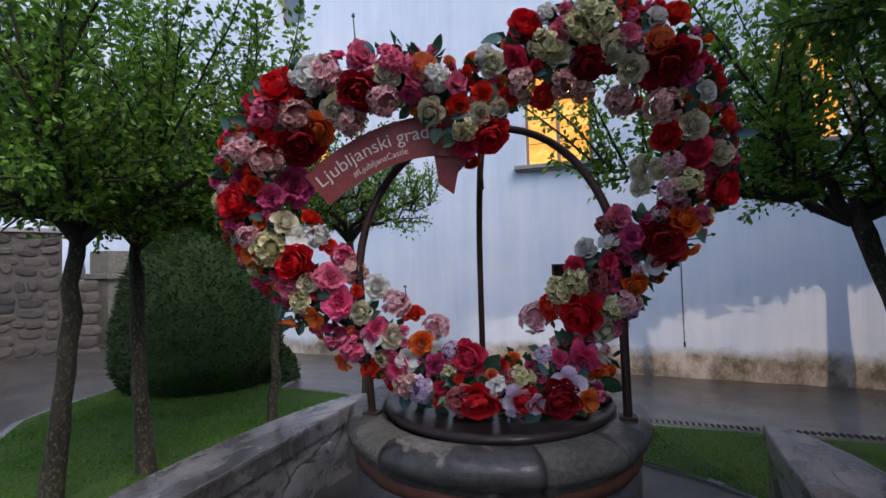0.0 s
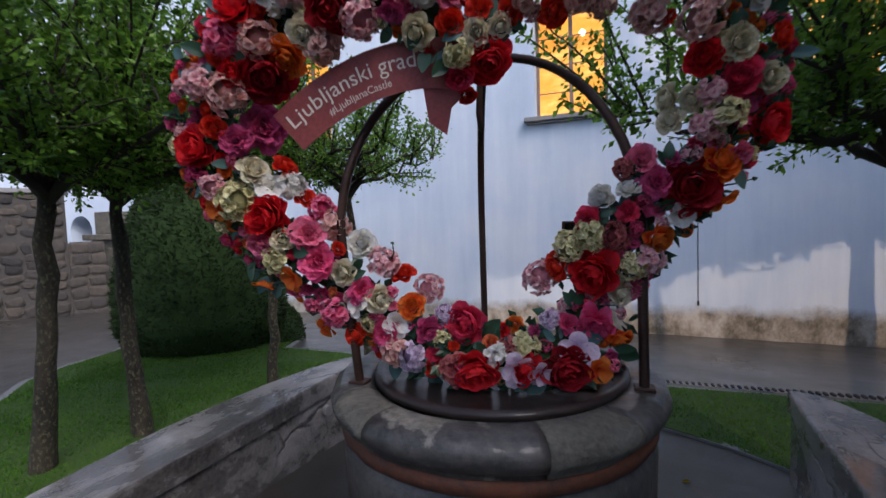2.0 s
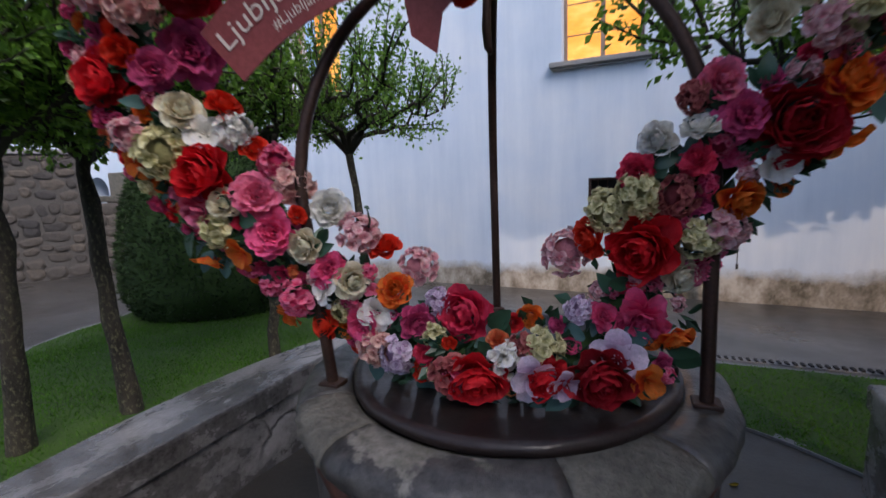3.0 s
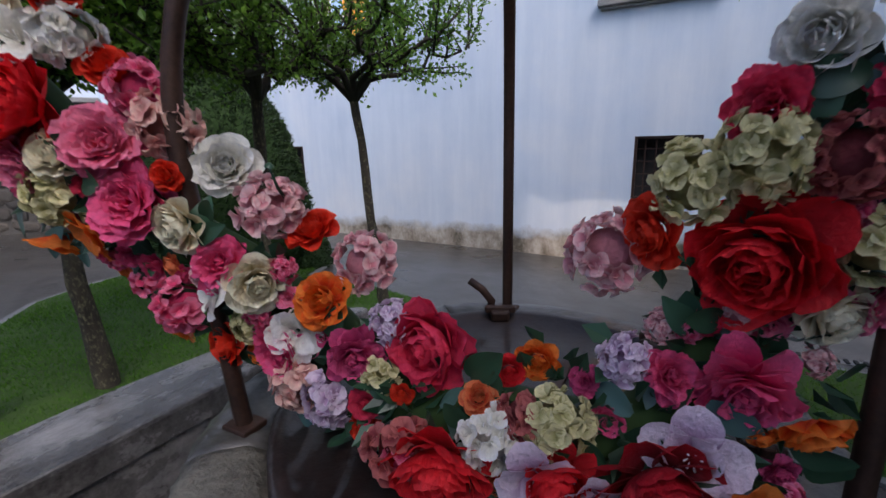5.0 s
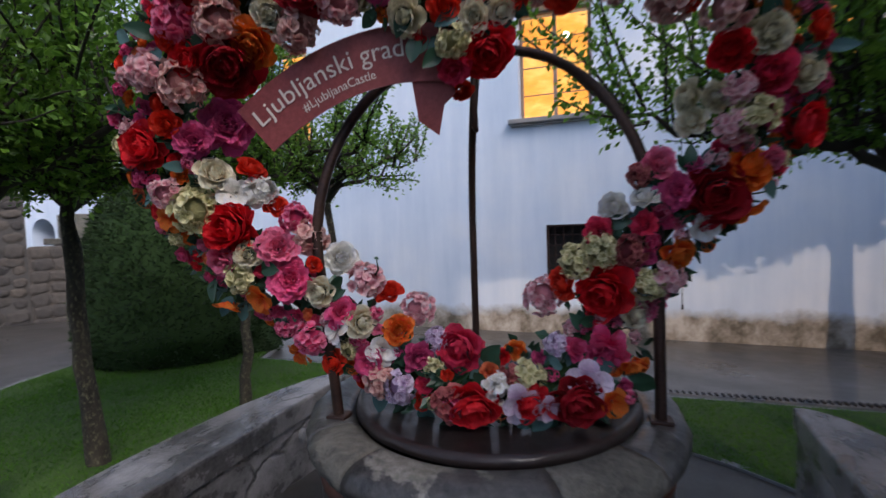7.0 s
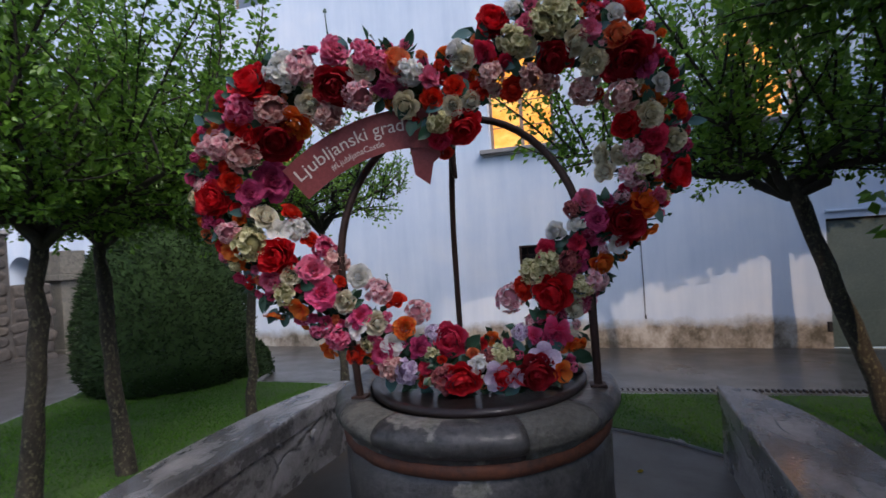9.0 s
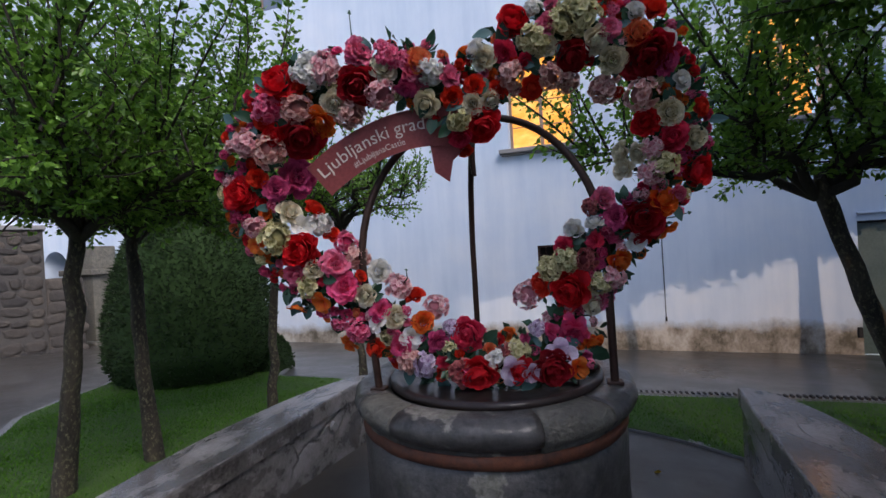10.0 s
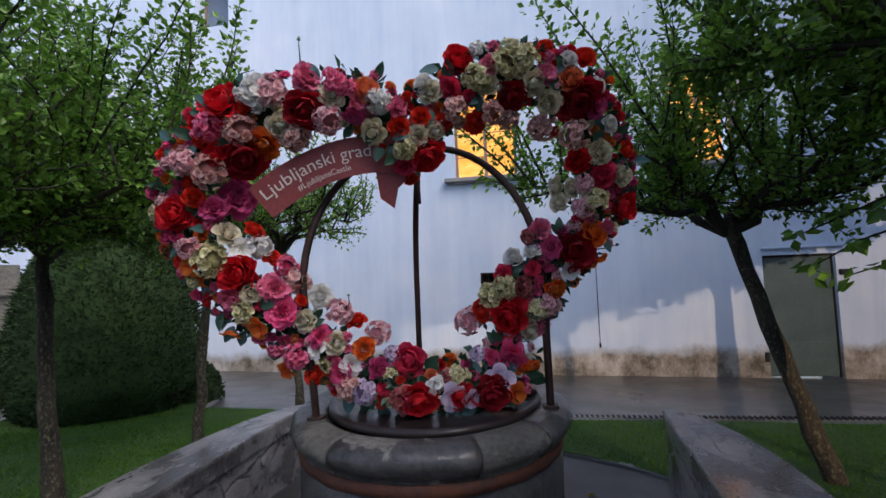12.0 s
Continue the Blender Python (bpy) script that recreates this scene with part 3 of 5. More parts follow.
rim_piece(221, 244, M["limestone"], "pitted pale limestone rim piece", 0.020, 1)
rim_piece(244, 296, M["well"], "smooth dark cement rim piece", 0.007, 2)
rim_piece(296, 324, M["limestone"], "worn limestone rim piece", 0.013, 3)
rim_piece(324, 398, M["well"], "smooth dark cement rim piece", 0.008, 4)
rim_piece(398, 488, M["well"], "smooth dark cement rim piece", 0.008, 5)
rim_piece(488, 581, M["well"], "smooth dark cement rim piece", 0.008, 6)
lid = ring_part("lid", [(0.0, 0.862), (0.30, 0.862), (0.472, 0.860), (0.479, 0.872), (0.500, 0.876), (0.514, 0.868), (0.517, 0.846), (0.49, 0.842)], M["lid"], well, "round rusted iron lid, wet", 0.003, 3)
lid.location = (0.02, 0, -0.012)
# hatch in the lid: a strap and a frame of flat bars
bm = bmesh.new()
for lo, hi in (((0.10, -0.21, 0.862), (0.40, -0.18, 0.876)), ((0.10, 0.18, 0.862), (0.40, 0.21, 0.876)), ((0.07, -0.21, 0.862), (0.10, 0.21, 0.876)), ((0.37, -0.18, 0.862), (0.40, 0.18, 0.876)), ((0.23, -0.18, 0.862), (0.25, 0.18, 0.873))):
    add_box(bm, lo, hi, 0.004)
part("hatch_frame", bm, M["iron"], lid, "flat iron hatch frame")
for a in (52, 112, 2):
    bm = bmesh.new()
    add_box(bm, (-0.035, -0.03, 0.0), (0.035, 0.03, 0.035), 0.008)
    add_box(bm, (-0.012, -0.05, 0.02), (0.012, 0.05, 0.045), 0.006)
    ob = part("hinge", bm, M["iron"], lid, "heavy iron hinge")
    ob.location = (0.468 * math.cos(radians(a)), 0.468 * math.sin(radians(a)), 0.862)
    ob.rotation_euler = (0, 0, radians(a))
# carved ring of knobs low on the shaft
for k in range(5):
    a = radians(258 + k * 7)
    bm = bmesh.new()
    bmesh.ops.create_uvsphere(bm, u_segments=12, v_segments=8, radius=0.026)
    ob = part("carved_knob", bm, M["well"], well, smooth=True)
    ob.location = (0.622 * math.cos(a), 0.622 * math.sin(a), 0.50)
    ob.scale = (1, 1, 0.9)

# ---- iron tripod arch over the well ----
arch = empty("well_arch", Matrix.Translation((WELL[0], WELL[1], Z0 + 0.84)), "rusty iron arch of three bent bars over the well", "arch")
for a, foot, belly in ((214, 0.560, 0.605), (-13, 0.590, 0.585), (107, 0.565, 0.565)):
    ca, sa = math.cos(radians(a)), math.sin(radians(a))
    path = [((foot + (belly - foot) * z / 0.58) * ca, (foot + (belly - foot) * z / 0.58) * sa, z) for z in (-0.01, 0.15, 0.30, 0.45)]
    for k in range(0, 15):
        q = radians(90 * k / 14)
        r = belly * math.cos(q)
        path.append((r * ca, r * sa, 0.58 + 0.69 * math.sin(q)))
    v, f = [], []
    tube(v, f, path, [0.018] * len(path), 8)
    bar = link_mesh("bent_bar", v, f, M["iron"], arch)
    bm = bmesh.new()
    add_box(bm, (foot * ca - 0.035, foot * sa - 0.03, -0.004), (foot * ca + 0.035, foot * sa + 0.03, 0.012), 0.004)
    part("foot_plate", bm, M["iron"], bar)
bm = bmesh.new()
bmesh.ops.create_cone(bm, cap_ends=True, segments=16, radius1=0.05, radius2=0.03, depth=0.05, matrix=Matrix.Translation((0, 0, 1.265)))
part("hub", bm, M["iron"], arch)
v, f = [], []
tube(v, f, [(-0.02, -0.01, 1.25), (-0.022, -0.01, 1.15), (-0.026, -0.01, 1.06), (-0.022, -0.01, 1.005), (-0.014, -0.01, 0.985)], [0.012, 0.013, 0.015, 0.013, 0.006], 8)
link_mesh("hook", v, f, M["iron"], arch, "hanging iron hook")
v, f = [], []
tube(v, f, [(-0.20, 0.46, 0.02), (-0.19, 0.45, 0.06), (-0.22, 0.44, 0.10), (-0.26, 0.43, 0.13)], [0.014] * 4, 6)
link_mesh("latch", v, f, M["iron"], arch, "bent iron latch")


# ---- stone benches ----
def bench(side, cx, cy, rx, ry, turn):
    z = 0.66
    b = empty("bench", Matrix.Translation((cx, cy, z)) @ Matrix.Rotation(radians(turn), 4, "Z"), "half-round grey stone bench, wet and cracked", "bench", "benches round the well")
    outline = [(0.0, -ry + 0.02)] + [(side * rx * math.cos(radians(a)), ry * math.sin(radians(a))) for a in range(-84, 85, 6)] + [(0.0, ry - 0.02)]
    inner = [(0.0, ry - 0.02 - (2 * ry - 0.04) * k / 24) for k in range(1, 24)]
    ring = outline + inner

    def slab(name, lo, hi, inset, rnd, label, seed):
        bm = bmesh.new()
        pts = [(x - side * inset * (1 if x != 0 else -1), y) for x, y in ring]
        rows = []
        for zz, k in ((lo, 0), (hi - rnd, 0), (hi - rnd * 0.3, rnd * 0.4), (hi, rnd)):
            row = []
            for x, y in pts:
                n = noise.noise(Vector((x * 4, y * 4, zz * 3 + seed))) * 0.010
                row.append(bm.verts.new((x * (1 - k) + side * k * 0.5 * (1 if x == 0 else 0) + n, y * (1 - k * 0.4) + n, zz)))
            rows.append(row)
        m = len(ring)
        for r0, r1 in zip(rows, rows[1:]):
            for k in range(m):
                bm.faces.new((r0[k], r0[(k + 1) % m], r1[(k + 1) % m], r1[k]))
        bm.faces.new(rows[-1])
        bmesh.ops.triangulate(bm, faces=[f for f in bm.faces if len(f.verts) > 4])
        return part(name, bm, M["bench"], b, label)

    slab("base", -0.12, 0.34, 0.02, 0.0, "rough stone base", 2)
    slab("seat", 0.34, 0.456, 0.0, 0.02, "thick stone seat slab", 7)
    return b


left_bench = bench(-1, -1.885, 1.90, 0.36, 1.30, -4)
right_bench = bench(1, 0.715, 1.90, 0.45, 1.22, -7)
bm = bmesh.new()
bmesh.ops.create_cone(bm, cap_ends=True, segments=20, radius1=0.035, radius2=0.03, depth=0.02, matrix=Matrix.Translation((0.005, 0.72, 0.25)) @ Matrix.Rotation(radians(90), 4, "Y"))
part("round_fitting", bm, M["sill"], left_bench, "round metal fitting")


# ---- clipped hedge cone ----
def hedge():
    h = empty("topiary", Matrix.Translation((-5.58, 5.15, ground_z(-5.58, 5.15))), "tall clipped dark green yew cone on the lawn", "topiary")
    top = 2.85

    def radius(t):
        return 1.10 * (0.82 + 1.35 * min(t, 0.14)) * max(0.0, 1 - t ** 2.6) ** 0.66

    prof = [(max(0.0, radius(k / 30)), top * k / 30 - 0.05) for k in range(31)]
    v, f = revolve([(r * 0.95, z) for r, z in prof], 64, 0.05, 4)
    link_mesh("core", v, f, M["hedge"], h)
    rng = np.random.default_rng(11)
    verts, faces = [], []
    for _ in range(26000):
        t = rng.random() ** 0.85
        a = rng.uniform(0, 6.283)
        r = radius(t) * (1 + 0.035 * noise.noise(Vector((math.cos(a) * 3, math.sin(a) * 3, t * 8)))) + rng.normal(0, 0.018)
        p = Vector((r * math.cos(a), r * math.sin(a), top * t))
        out = Vector((math.cos(a), math.sin(a), 0.35))
        d = (out + Vector(rng.normal(0, 0.55, 3))).normalized()
        s = d.cross(Vector(rng.normal(0, 1, 3))).normalized() * rng.uniform(0.008, 0.016)
        e = d * rng.uniform(0.03, 0.085)
        k = len(verts)
        verts += [p - s, p + s, p + e]
        faces.append((k, k + 1, k + 2))
    link_mesh("foliage", verts, faces, M["hedge"], h, smooth=False)


hedge()


# ---- trees ----
def leaf_at(verts, faces, p, d, size, rng):
    """A folded leaf of six points at p, growing along d."""
    d = d.normalized()
    s = d.cross(Vector(rng.normal(0, 1, 3)))
    if s.length < 1e-3:
        return
    s.normalize()
    up = s.cross(d) * 0.12 * size
    k = len(verts)
    verts += [p, p + d * size * 0.5 + s * size * 0.30 + up, p + d * size, p + d * size * 0.5 - s * size * 0.30 + up]
    faces.extend(((k, k + 1, k + 2), (k, k + 2, k + 3)))


def tree(base, fork, spread, top, seed, shoots=85, leaf=0.040, rad=0.055, stretch=(1, 1), dense=1.0, group="pollarded courtyard trees"):
    rng = np.random.default_rng(seed)
    t = empty("tree", Matrix.Translation(base), "small pollarded tree with lichened trunk and fresh green leaves", "tree", group)
    b, fk = Vector((0, 0, -0.05)), Vector(fork) - Vector(base)
    path, radii = [], []
    for k in range(11):
        q = k / 10
        p = b.lerp(fk, q)
        bend = math.sin(q * math.pi) * 0.02
        p += Vector((bend * math.sin(seed * 2.1) + rng.normal(0, 0.008), bend * math.cos(seed * 1.3) + rng.normal(0, 0.008), 0))
        path.append(p)
        radii.append(rad * (1.25 - 0.35 * q + (0.35 * (1 - q) ** 6)) * (1 + 0.08 * rng.normal()))
    v, f = [], []
    tube(v, f, path, radii, 12)
    link_mesh("trunk", v, f, M["bark"], t, "grey-brown lichened trunk")
    limbs_v, limbs_f, lv, lf = [], [], [], []
    top_h = top - base[2]
    ends = []
    count = 8
    for k in range(count):
        a = 2 * math.pi * (k + 0.3 * rng.random()) / count
        reach = spread * rng.uniform(0.75, 1.05)
        lp = [fk - Vector((0, 0, 0.12))]
        for s in range(1, 9):
            q = s / 8
            lp.append(fk + Vector((math.cos(a) * reach * q * stretch[0], math.sin(a) * reach * q * stretch[1], 0.02 + 0.16 * q + 0.16 * q * q)) + Vector(rng.normal(0, 0.035, 3)))
            if s >= 2:
                ends.append((lp[-1], q))
        v, f = [], []
        tube(v, f, lp, [rad * 0.62 * (1 - 0.8 * s / 8) + 0.004 for s in range(9)], 7)
        link_mesh("limb", v, f, M["twig"], t)
    for k in range(int(shoots * 0.8)):
        # short leafy spurs that thicken the flat underside
        p0, q = ends[rng.integers(len(ends))]
        d = Vector((rng.normal(0, 1), rng.normal(0, 1), rng.uniform(-0.25, 0.7))).normalized()
        p1 = p0 + d * rng.uniform(0.12, 0.34)
        tube(limbs_v, limbs_f, [p0, p0.lerp(p1, 0.5) + Vector(rng.normal(0, 0.02, 3)), p1], [0.008, 0.005, 0.002], 4)
        for _ in range(int(26 * dense)):
            leaf_at(lv, lf, p0.lerp(p1, rng.random() ** 0.7) + Vector(rng.normal(0, 0.04, 3)), d + Vector(rng.normal(0, 0.9, 3)), leaf * rng.uniform(0.6, 1.2), rng)
    for k in range(shoots):
        start, q = ends[rng.integers(len(ends))]
        start = start + Vector(rng.normal(0, 0.03, 3))
        out = Vector((start.x - fk.x, start.y - fk.y, 0))
        d = (Vector((0, 0, 1)) + out * rng.uniform(0.1, 0.5) + Vector(rng.normal(0, 0.28, 3))).normalized()
        if rng.random() < 0.22:
            d = (out.normalized() if out.length > 0.01 else Vector((1, 0, 0))) + Vector(rng.normal(0, 0.35, 3))
            d.normalize()
            length = rng.uniform(0.25, 0.55)
        else:
            length = max(0.3, (top_h - start.z) * rng.uniform(0.45, 1.0) * (1.05 - 0.35 * q))
        n = max(4, int(length / 0.12))
        sp = [start]
        for s in range(n):
            d = (d + Vector(rng.normal(0, 0.10, 3)) + Vector((0, 0, 0.02))).normalized()
            sp.append(sp[-1] + d * length / n)
        tube(limbs_v, limbs_f, sp, [0.010 * (1 - 0.85 * s / n) + 0.0012 for s in range(n + 1)], 4)
        for s in range(n):
            a, bb = sp[s], sp[s + 1]
            for _ in range(int(24 * dense)):
                p = a.lerp(bb, rng.random())
                side = Vector(rng.normal(0, 1, 3))
                side -= d * side.dot(d) * 0.6
                side.normalize()
                if rng.random() < 0.5:
                    p = p + side * rng.uniform(0.01, 0.10)
                leaf_at(lv, lf, p, side + d * 0.5, leaf * rng.uniform(0.55, 1.25), rng)
    tagged(link_mesh("twig_mass", limbs_v, limbs_f, M["twig"], t), "dark upright twigs", kind="stuff")
    tagged(link_mesh("crown", lv, lf, M["leaf"], t, smooth=False), "many small green leaves", kind="stuff")
    return t


tree((-3.38, 1.86, 0.66), (-3.10, 1.86, 2.44), 1.10, 4.6, 1, 150, rad=0.046, dense=0.95, leaf=0.045)
tree((-3.22, 2.40, 0.64), (-3.31, 2.40, 2.45), 1.05, 4.4, 2, 140, rad=0.044, dense=0.95, leaf=0.045)
tree((-3.02, 3.50, 0.55), (-2.88, 3.50, 2.52), 0.95, 4.1, 3, 85, rad=0.038)
tree((-2.22, 4.00, 0.50), (-2.43, 4.00, 2.51), 1.00, 3.7, 5, 75, rad=0.036)
tree((2.02, 3.24, 0.57), (1.43, 3.24, 2.44), 1.20, 4.5, 8, 120, rad=0.050, stretch=(1.15, 0.9), dense=0.85, leaf=0.052)
near_tree = tree((2.35, 1.05, 0.66), (2.15, 1.20, 2.78), 1.60, 4.9, 9, 240, rad=0.05, dense=1.1, leaf=0.055)
# Two unseen trees, added for the trunk and crown shadows on the far wall.
tree((4.44, 1.90, 0.66), (4.42, 1.90, 2.95), 1.75, 5.6, 21, 230, rad=0.10, dense=1.3, leaf=0.075)
tree((3.36, -0.60, 0.66), (3.10, -0.60, 2.75), 1.9, 5.2, 22, 170, rad=0.045, dense=1.0, leaf=0.075)


def broad_branch():
    """A low branch with large drooping leaves, on the tree beside the bench."""
    rng = np.random.default_rng(31)
    base = Vector((2.35, 1.05, 0.66))
    v, f, lv, lf = [], [], [], []
    for k, end in enumerate(((1.42, 2.45, 2.27), (1.55, 2.50, 2.10), (1.66, 2.42, 2.36), (1.72, 2.55, 2.0))):
        a, b = Vector((2.20, 1.13, 2.35)) - base, Vector(end) - base
        path = [a.lerp(b, q / 8) + Vector((0, 0, 0.16 * math.sin(q / 8 * 3.14))) + Vector(rng.normal(0, 0.015, 3)) for q in range(9)]
        tube(v, f, path, [0.014 - 0.0013 * q for q in range(9)], 5)
        for p in path[4:]:
            for _ in range(7):
                d = Vector((rng.normal(-0.3, 0.6), rng.normal(0, 0.6), rng.normal(-0.45, 0.4)))
                leaf_at(lv, lf, p + Vector(rng.normal(0, 0.03, 3)), d, rng.uniform(0.07, 0.12), rng)
    link_mesh("low_branch", v, f, M["twig"], near_tree)
    link_mesh("broad_leaves", lv, lf, M["leaf"], near_tree, "large drooping leaves", smooth=False)


broad_branch()


# ---- rubble wall and pedestal at the far end ----
def rubble_wall():
    w = empty("wall_west", Matrix.Translation((-10.88, 6.57, 0.0)) @ Matrix.Rotation(radians(60), 4, "Z"), "old rubble stone wall with pale mortar", "wall")
    w["kind"] = "structure"
    bm = bmesh.new()
    add_box(bm, (-9, 0.02, -0.3), (-0.02, 0.6, 3.05))
    part("mortar_body", bm, M["mortar"], w)
    bm = bmesh.new()
    add_box(bm, (-9.05, -0.05, 3.05), (0.03, 0.66, 3.15), 0.02)
    part("coping", bm, M["sill"], w)
    rng = np.random.default_rng(5)
    shapes = []
    for k in range(6):
        bm = bmesh.new()
        bmesh.ops.create_icosphere(bm, subdivisions=2, radius=0.5)
        for vert in bm.verts:
            vert.co = Vector([max(-0.42, min(0.42, c)) for c in vert.co]) * (1 + 0.12 * noise.noise(vert.co * 3 + Vector((k * 5, 0, 0))))
        me = bpy.data.meshes.new("stone")
        bm.to_mesh(me)
        bm.free()
        me.materials.append(M["rubble"])
        shapes.append(me)
    z = 0.25
    while z < 2.95:
        h = rng.uniform(0.15, 0.30)
        x = -0.05
        while x > -3.6:
            wd = rng.uniform(0.16, 0.48)
            ob = new("stone", shapes[rng.integers(6)])
            ob.parent = w
            ob.location = (x - wd / 2, 0.03 + rng.normal(0, 0.012), z + h / 2 + rng.normal(0, 0.05))
            ob.scale = (wd * rng.uniform(1.0, 1.22), 0.12, h * rng.uniform(0.9, 1.3))
            ob.rotation_euler = (0, rng.normal(0, 0.16), 0)
            x -= wd
        z += h
    for row in range(7):
        for col in range(2):
            ob = new("stone", shapes[rng.integers(6)])
            ob.parent = w
            ob.location = (0.14 + 0.3 * col + rng.normal(0, 0.02), -0.04, 0.40 + 0.245 * row)
            ob.scale = (0.36 * rng.uniform(0.9, 1.2), 0.10, 0.28 * rng.uniform(0.9, 1.15))
            ob.rotation_euler = (0, rng.normal(0, 0.15), 0)
    bm = bmesh.new()
    add_box(bm, (-0.02, -0.04, -0.2), (0.6, 0.6, 2.0), 0.05)
    part("buttress", bm, M["rubble"], w, "low stone buttress")


rubble_wall()
ped = empty("pedestal", Matrix.Translation((-11.3, 7.75, 0.30)), "pale carved stone pedestal against the wall", "pedestal")
bm = bmesh.new()
for lo, hi in (((-0.5, -0.3, -0.05), (0.5, 0.42, 0.16)), ((-0.40, -0.22, 0.16), (0.40, 0.42, 1.72)), ((-0.52, -0.34, 1.72), (0.52, 0.42, 1.86)), ((-0.32, -0.16, 1.86), (0.32, 0.42, 2.4))):
    add_box(bm, lo, hi, 0.02)
part("stone_block", bm, M["limestone"], ped)


def bush(x, y, r, h):
    b = empty("shrub", Matrix.Translation((x, y, ground_z(x, y))), "low clipped dark shrub beside the cone", "shrub")
    v, f = revolve([(r * math.sin(math.pi * (0.5 + 0.5 * k / 12)) ** 0.5 * 0.95, h * k / 12) for k in range(13)], 32, 0.03, 6)
    link_mesh("core", v, f, M["hedge"], b)
    rng = np.random.default_rng(4)
    verts, faces = [], []
    for _ in range(3000):
        t, a = rng.random(), rng.uniform(0, 6.28)
        rr = r * math.cos(t * 1.5) ** 0.5 + rng.normal(0, 0.02)
        p = Vector((rr * math.cos(a), rr * math.sin(a), h * t))
        leaf_at(verts, faces, p, Vector((math.cos(a), math.sin(a), 0.5)) + Vector(rng.normal(0, 0.5, 3)), 0.04, rng)
    link_mesh("foliage", verts, faces, M["hedge"], b, smooth=False)


bush(-4.85, 5.75, 0.40, 0.58)


# ---- edging, drains and litter ----
def strip(name, points, width, lo, hi, mat, label, category):
    """A low band along a line over the ground."""
    verts, faces = [], []
    for i, (x, y) in enumerate(points):
        a, b = points[max(i - 1, 0)], points[min(i + 1, len(points) - 1)]
        d = Vector((b[0] - a[0], b[1] - a[1])).normalized() * width / 2
        for px, py in ((x - d.y, y + d.x), (x + d.y, y - d.x)):
            verts += [(px, py, ground_z(px, py) + lo), (px, py, ground_z(px, py) + hi)]
    for i in range(len(points) - 1):
        k = i * 4
        faces += [(k + 1, k + 3, k + 7, k + 5), (k, k + 1, k + 5, k + 4), (k + 2, k + 6, k + 7, k + 3)]
    faces += [(0, 2, 3, 1), (len(verts) - 4, len(verts) - 3, len(verts) - 1, len(verts) - 2)]
    return tagged(link_mesh(name, verts, faces, mat, smooth=False), label, category, kind="structure")


strip("kerb_east", [(-0.35 + 0.4 * k, 4.93 + 0.02 * math.sin(k)) for k in range(18)], 0.09, -0.05, 0.022, M["concrete"], "pale concrete edging of the lawn", "kerb")
strip("kerb_west", [(-4.85, -1.0), (-4.75, 1.0), (-5.24, 2.53), (-5.79, 3.02), (-6.17, 3.68), (-6.35, 4.3), (-6.86, 5.0), (-6.76, 6.05), (-5.6, 6.36), (-4.55, 5.95), (-4.27, 5.26), (-3.3, 5.23)], 0.08, -0.05, 0.022, M["concrete"], "pale stone edging of the lawn", "kerb")
strip("ring_kerb", arc(WELL[0], WELL[1], 1.95, 1.95, 84, 36, 12), 0.06, -0.05, 0.03, M["concrete"], "curved stone edging of the paved ring", "kerb")
drain = strip("drain", [(-0.3 + 0.5 * k, 5.18) for k in range(12)], 0.10, -0.05, 0.006, M["concrete"], "slotted concrete drain in the paving", "drain")
bm = bmesh.new()
add_box(bm, (-0.012, -0.034, -0.02), (0.012, 0.034, 0.0035))
slot_ob = part("slot", bm, M["dark"], drain)
slot_ob.location = (-0.2, 5.18, ground_z(0, 5.18) + 0.006)
for k in range(1, 90):
    ob = new("slot", slot_ob.data)
    ob.parent = drain
    ob.location = (-0.2 + 0.058 * k, 5.18, ground_z(0, 5.18) + 0.006)
strip("gutter", [(-4.35, 5.36), (-3.5, 5.33)], 0.05, -0.05, 0.008, M["dark"], "narrow dark drain slot in the asphalt", "drain")

rng = np.random.default_rng(12)
yellow = leaf_material("fallen_leaf", (0.40, 0.26, 0.02), (0.60, 0.42, 0.05), 0.6, 0.2)
for x, y in ((-1.62, 1.93), (-1.50, 1.40), (0.30, 2.9)):
    v, f = [], []
    leaf_at(v, f, Vector((0, 0, 0.004)), Vector((1, 0.3, 0.05)), 0.05, rng)
    ob = link_mesh("fallen_leaf", v, f, yellow, smooth=False)
    ob.location = (x, y, ground_z(x, y) + 0.014)
    tagged(ob, "small yellow fallen leaf on wet paving", "leaf", "fallen leaves")

# ---- the flower heart ----
HEART = Matrix(((0.979, -0.204, 0.020, -0.514), (0.204, 0.963, -0.175, 1.691), (0.017, 0.175, 0.984, 2.202), (0, 0, 0, 1)))
heart = empty("flower_heart", HEART, "heart-shaped wreath of artificial red, pink and cream flowers on the well", "flower wreath")
LINE = [(-0.05, 0.54), (-0.24, 0.68), (-0.48, 0.69), (-0.72, 0.64), (-0.90, 0.52), (-1.00, 0.31), (-0.96, 0.06), (-0.80, -0.15), (-0.61, -0.31), (-0.42, -0.46), (-0.19, -0.59), (0.02, -0.59),
        (0.23, -0.59), (0.35, -0.49), (0.45, -0.28), (0.57, -0.10), (0.73, 0.03), (0.84, 0.23), (0.83, 0.45), (0.76, 0.65), (0.62, 0.75), (0.42, 0.77), (0.24, 0.73), (0.09, 0.65)]
CORE_Y = 0.10


def forward(u, v):
    """How far the wreath's foot stands forward of its plane."""
    return 0.13 * max(0.0, min(1.0, (-v - 0.42) / 0.18)) * max(0.0, min(1.0, (u + 0.34) / 0.28))



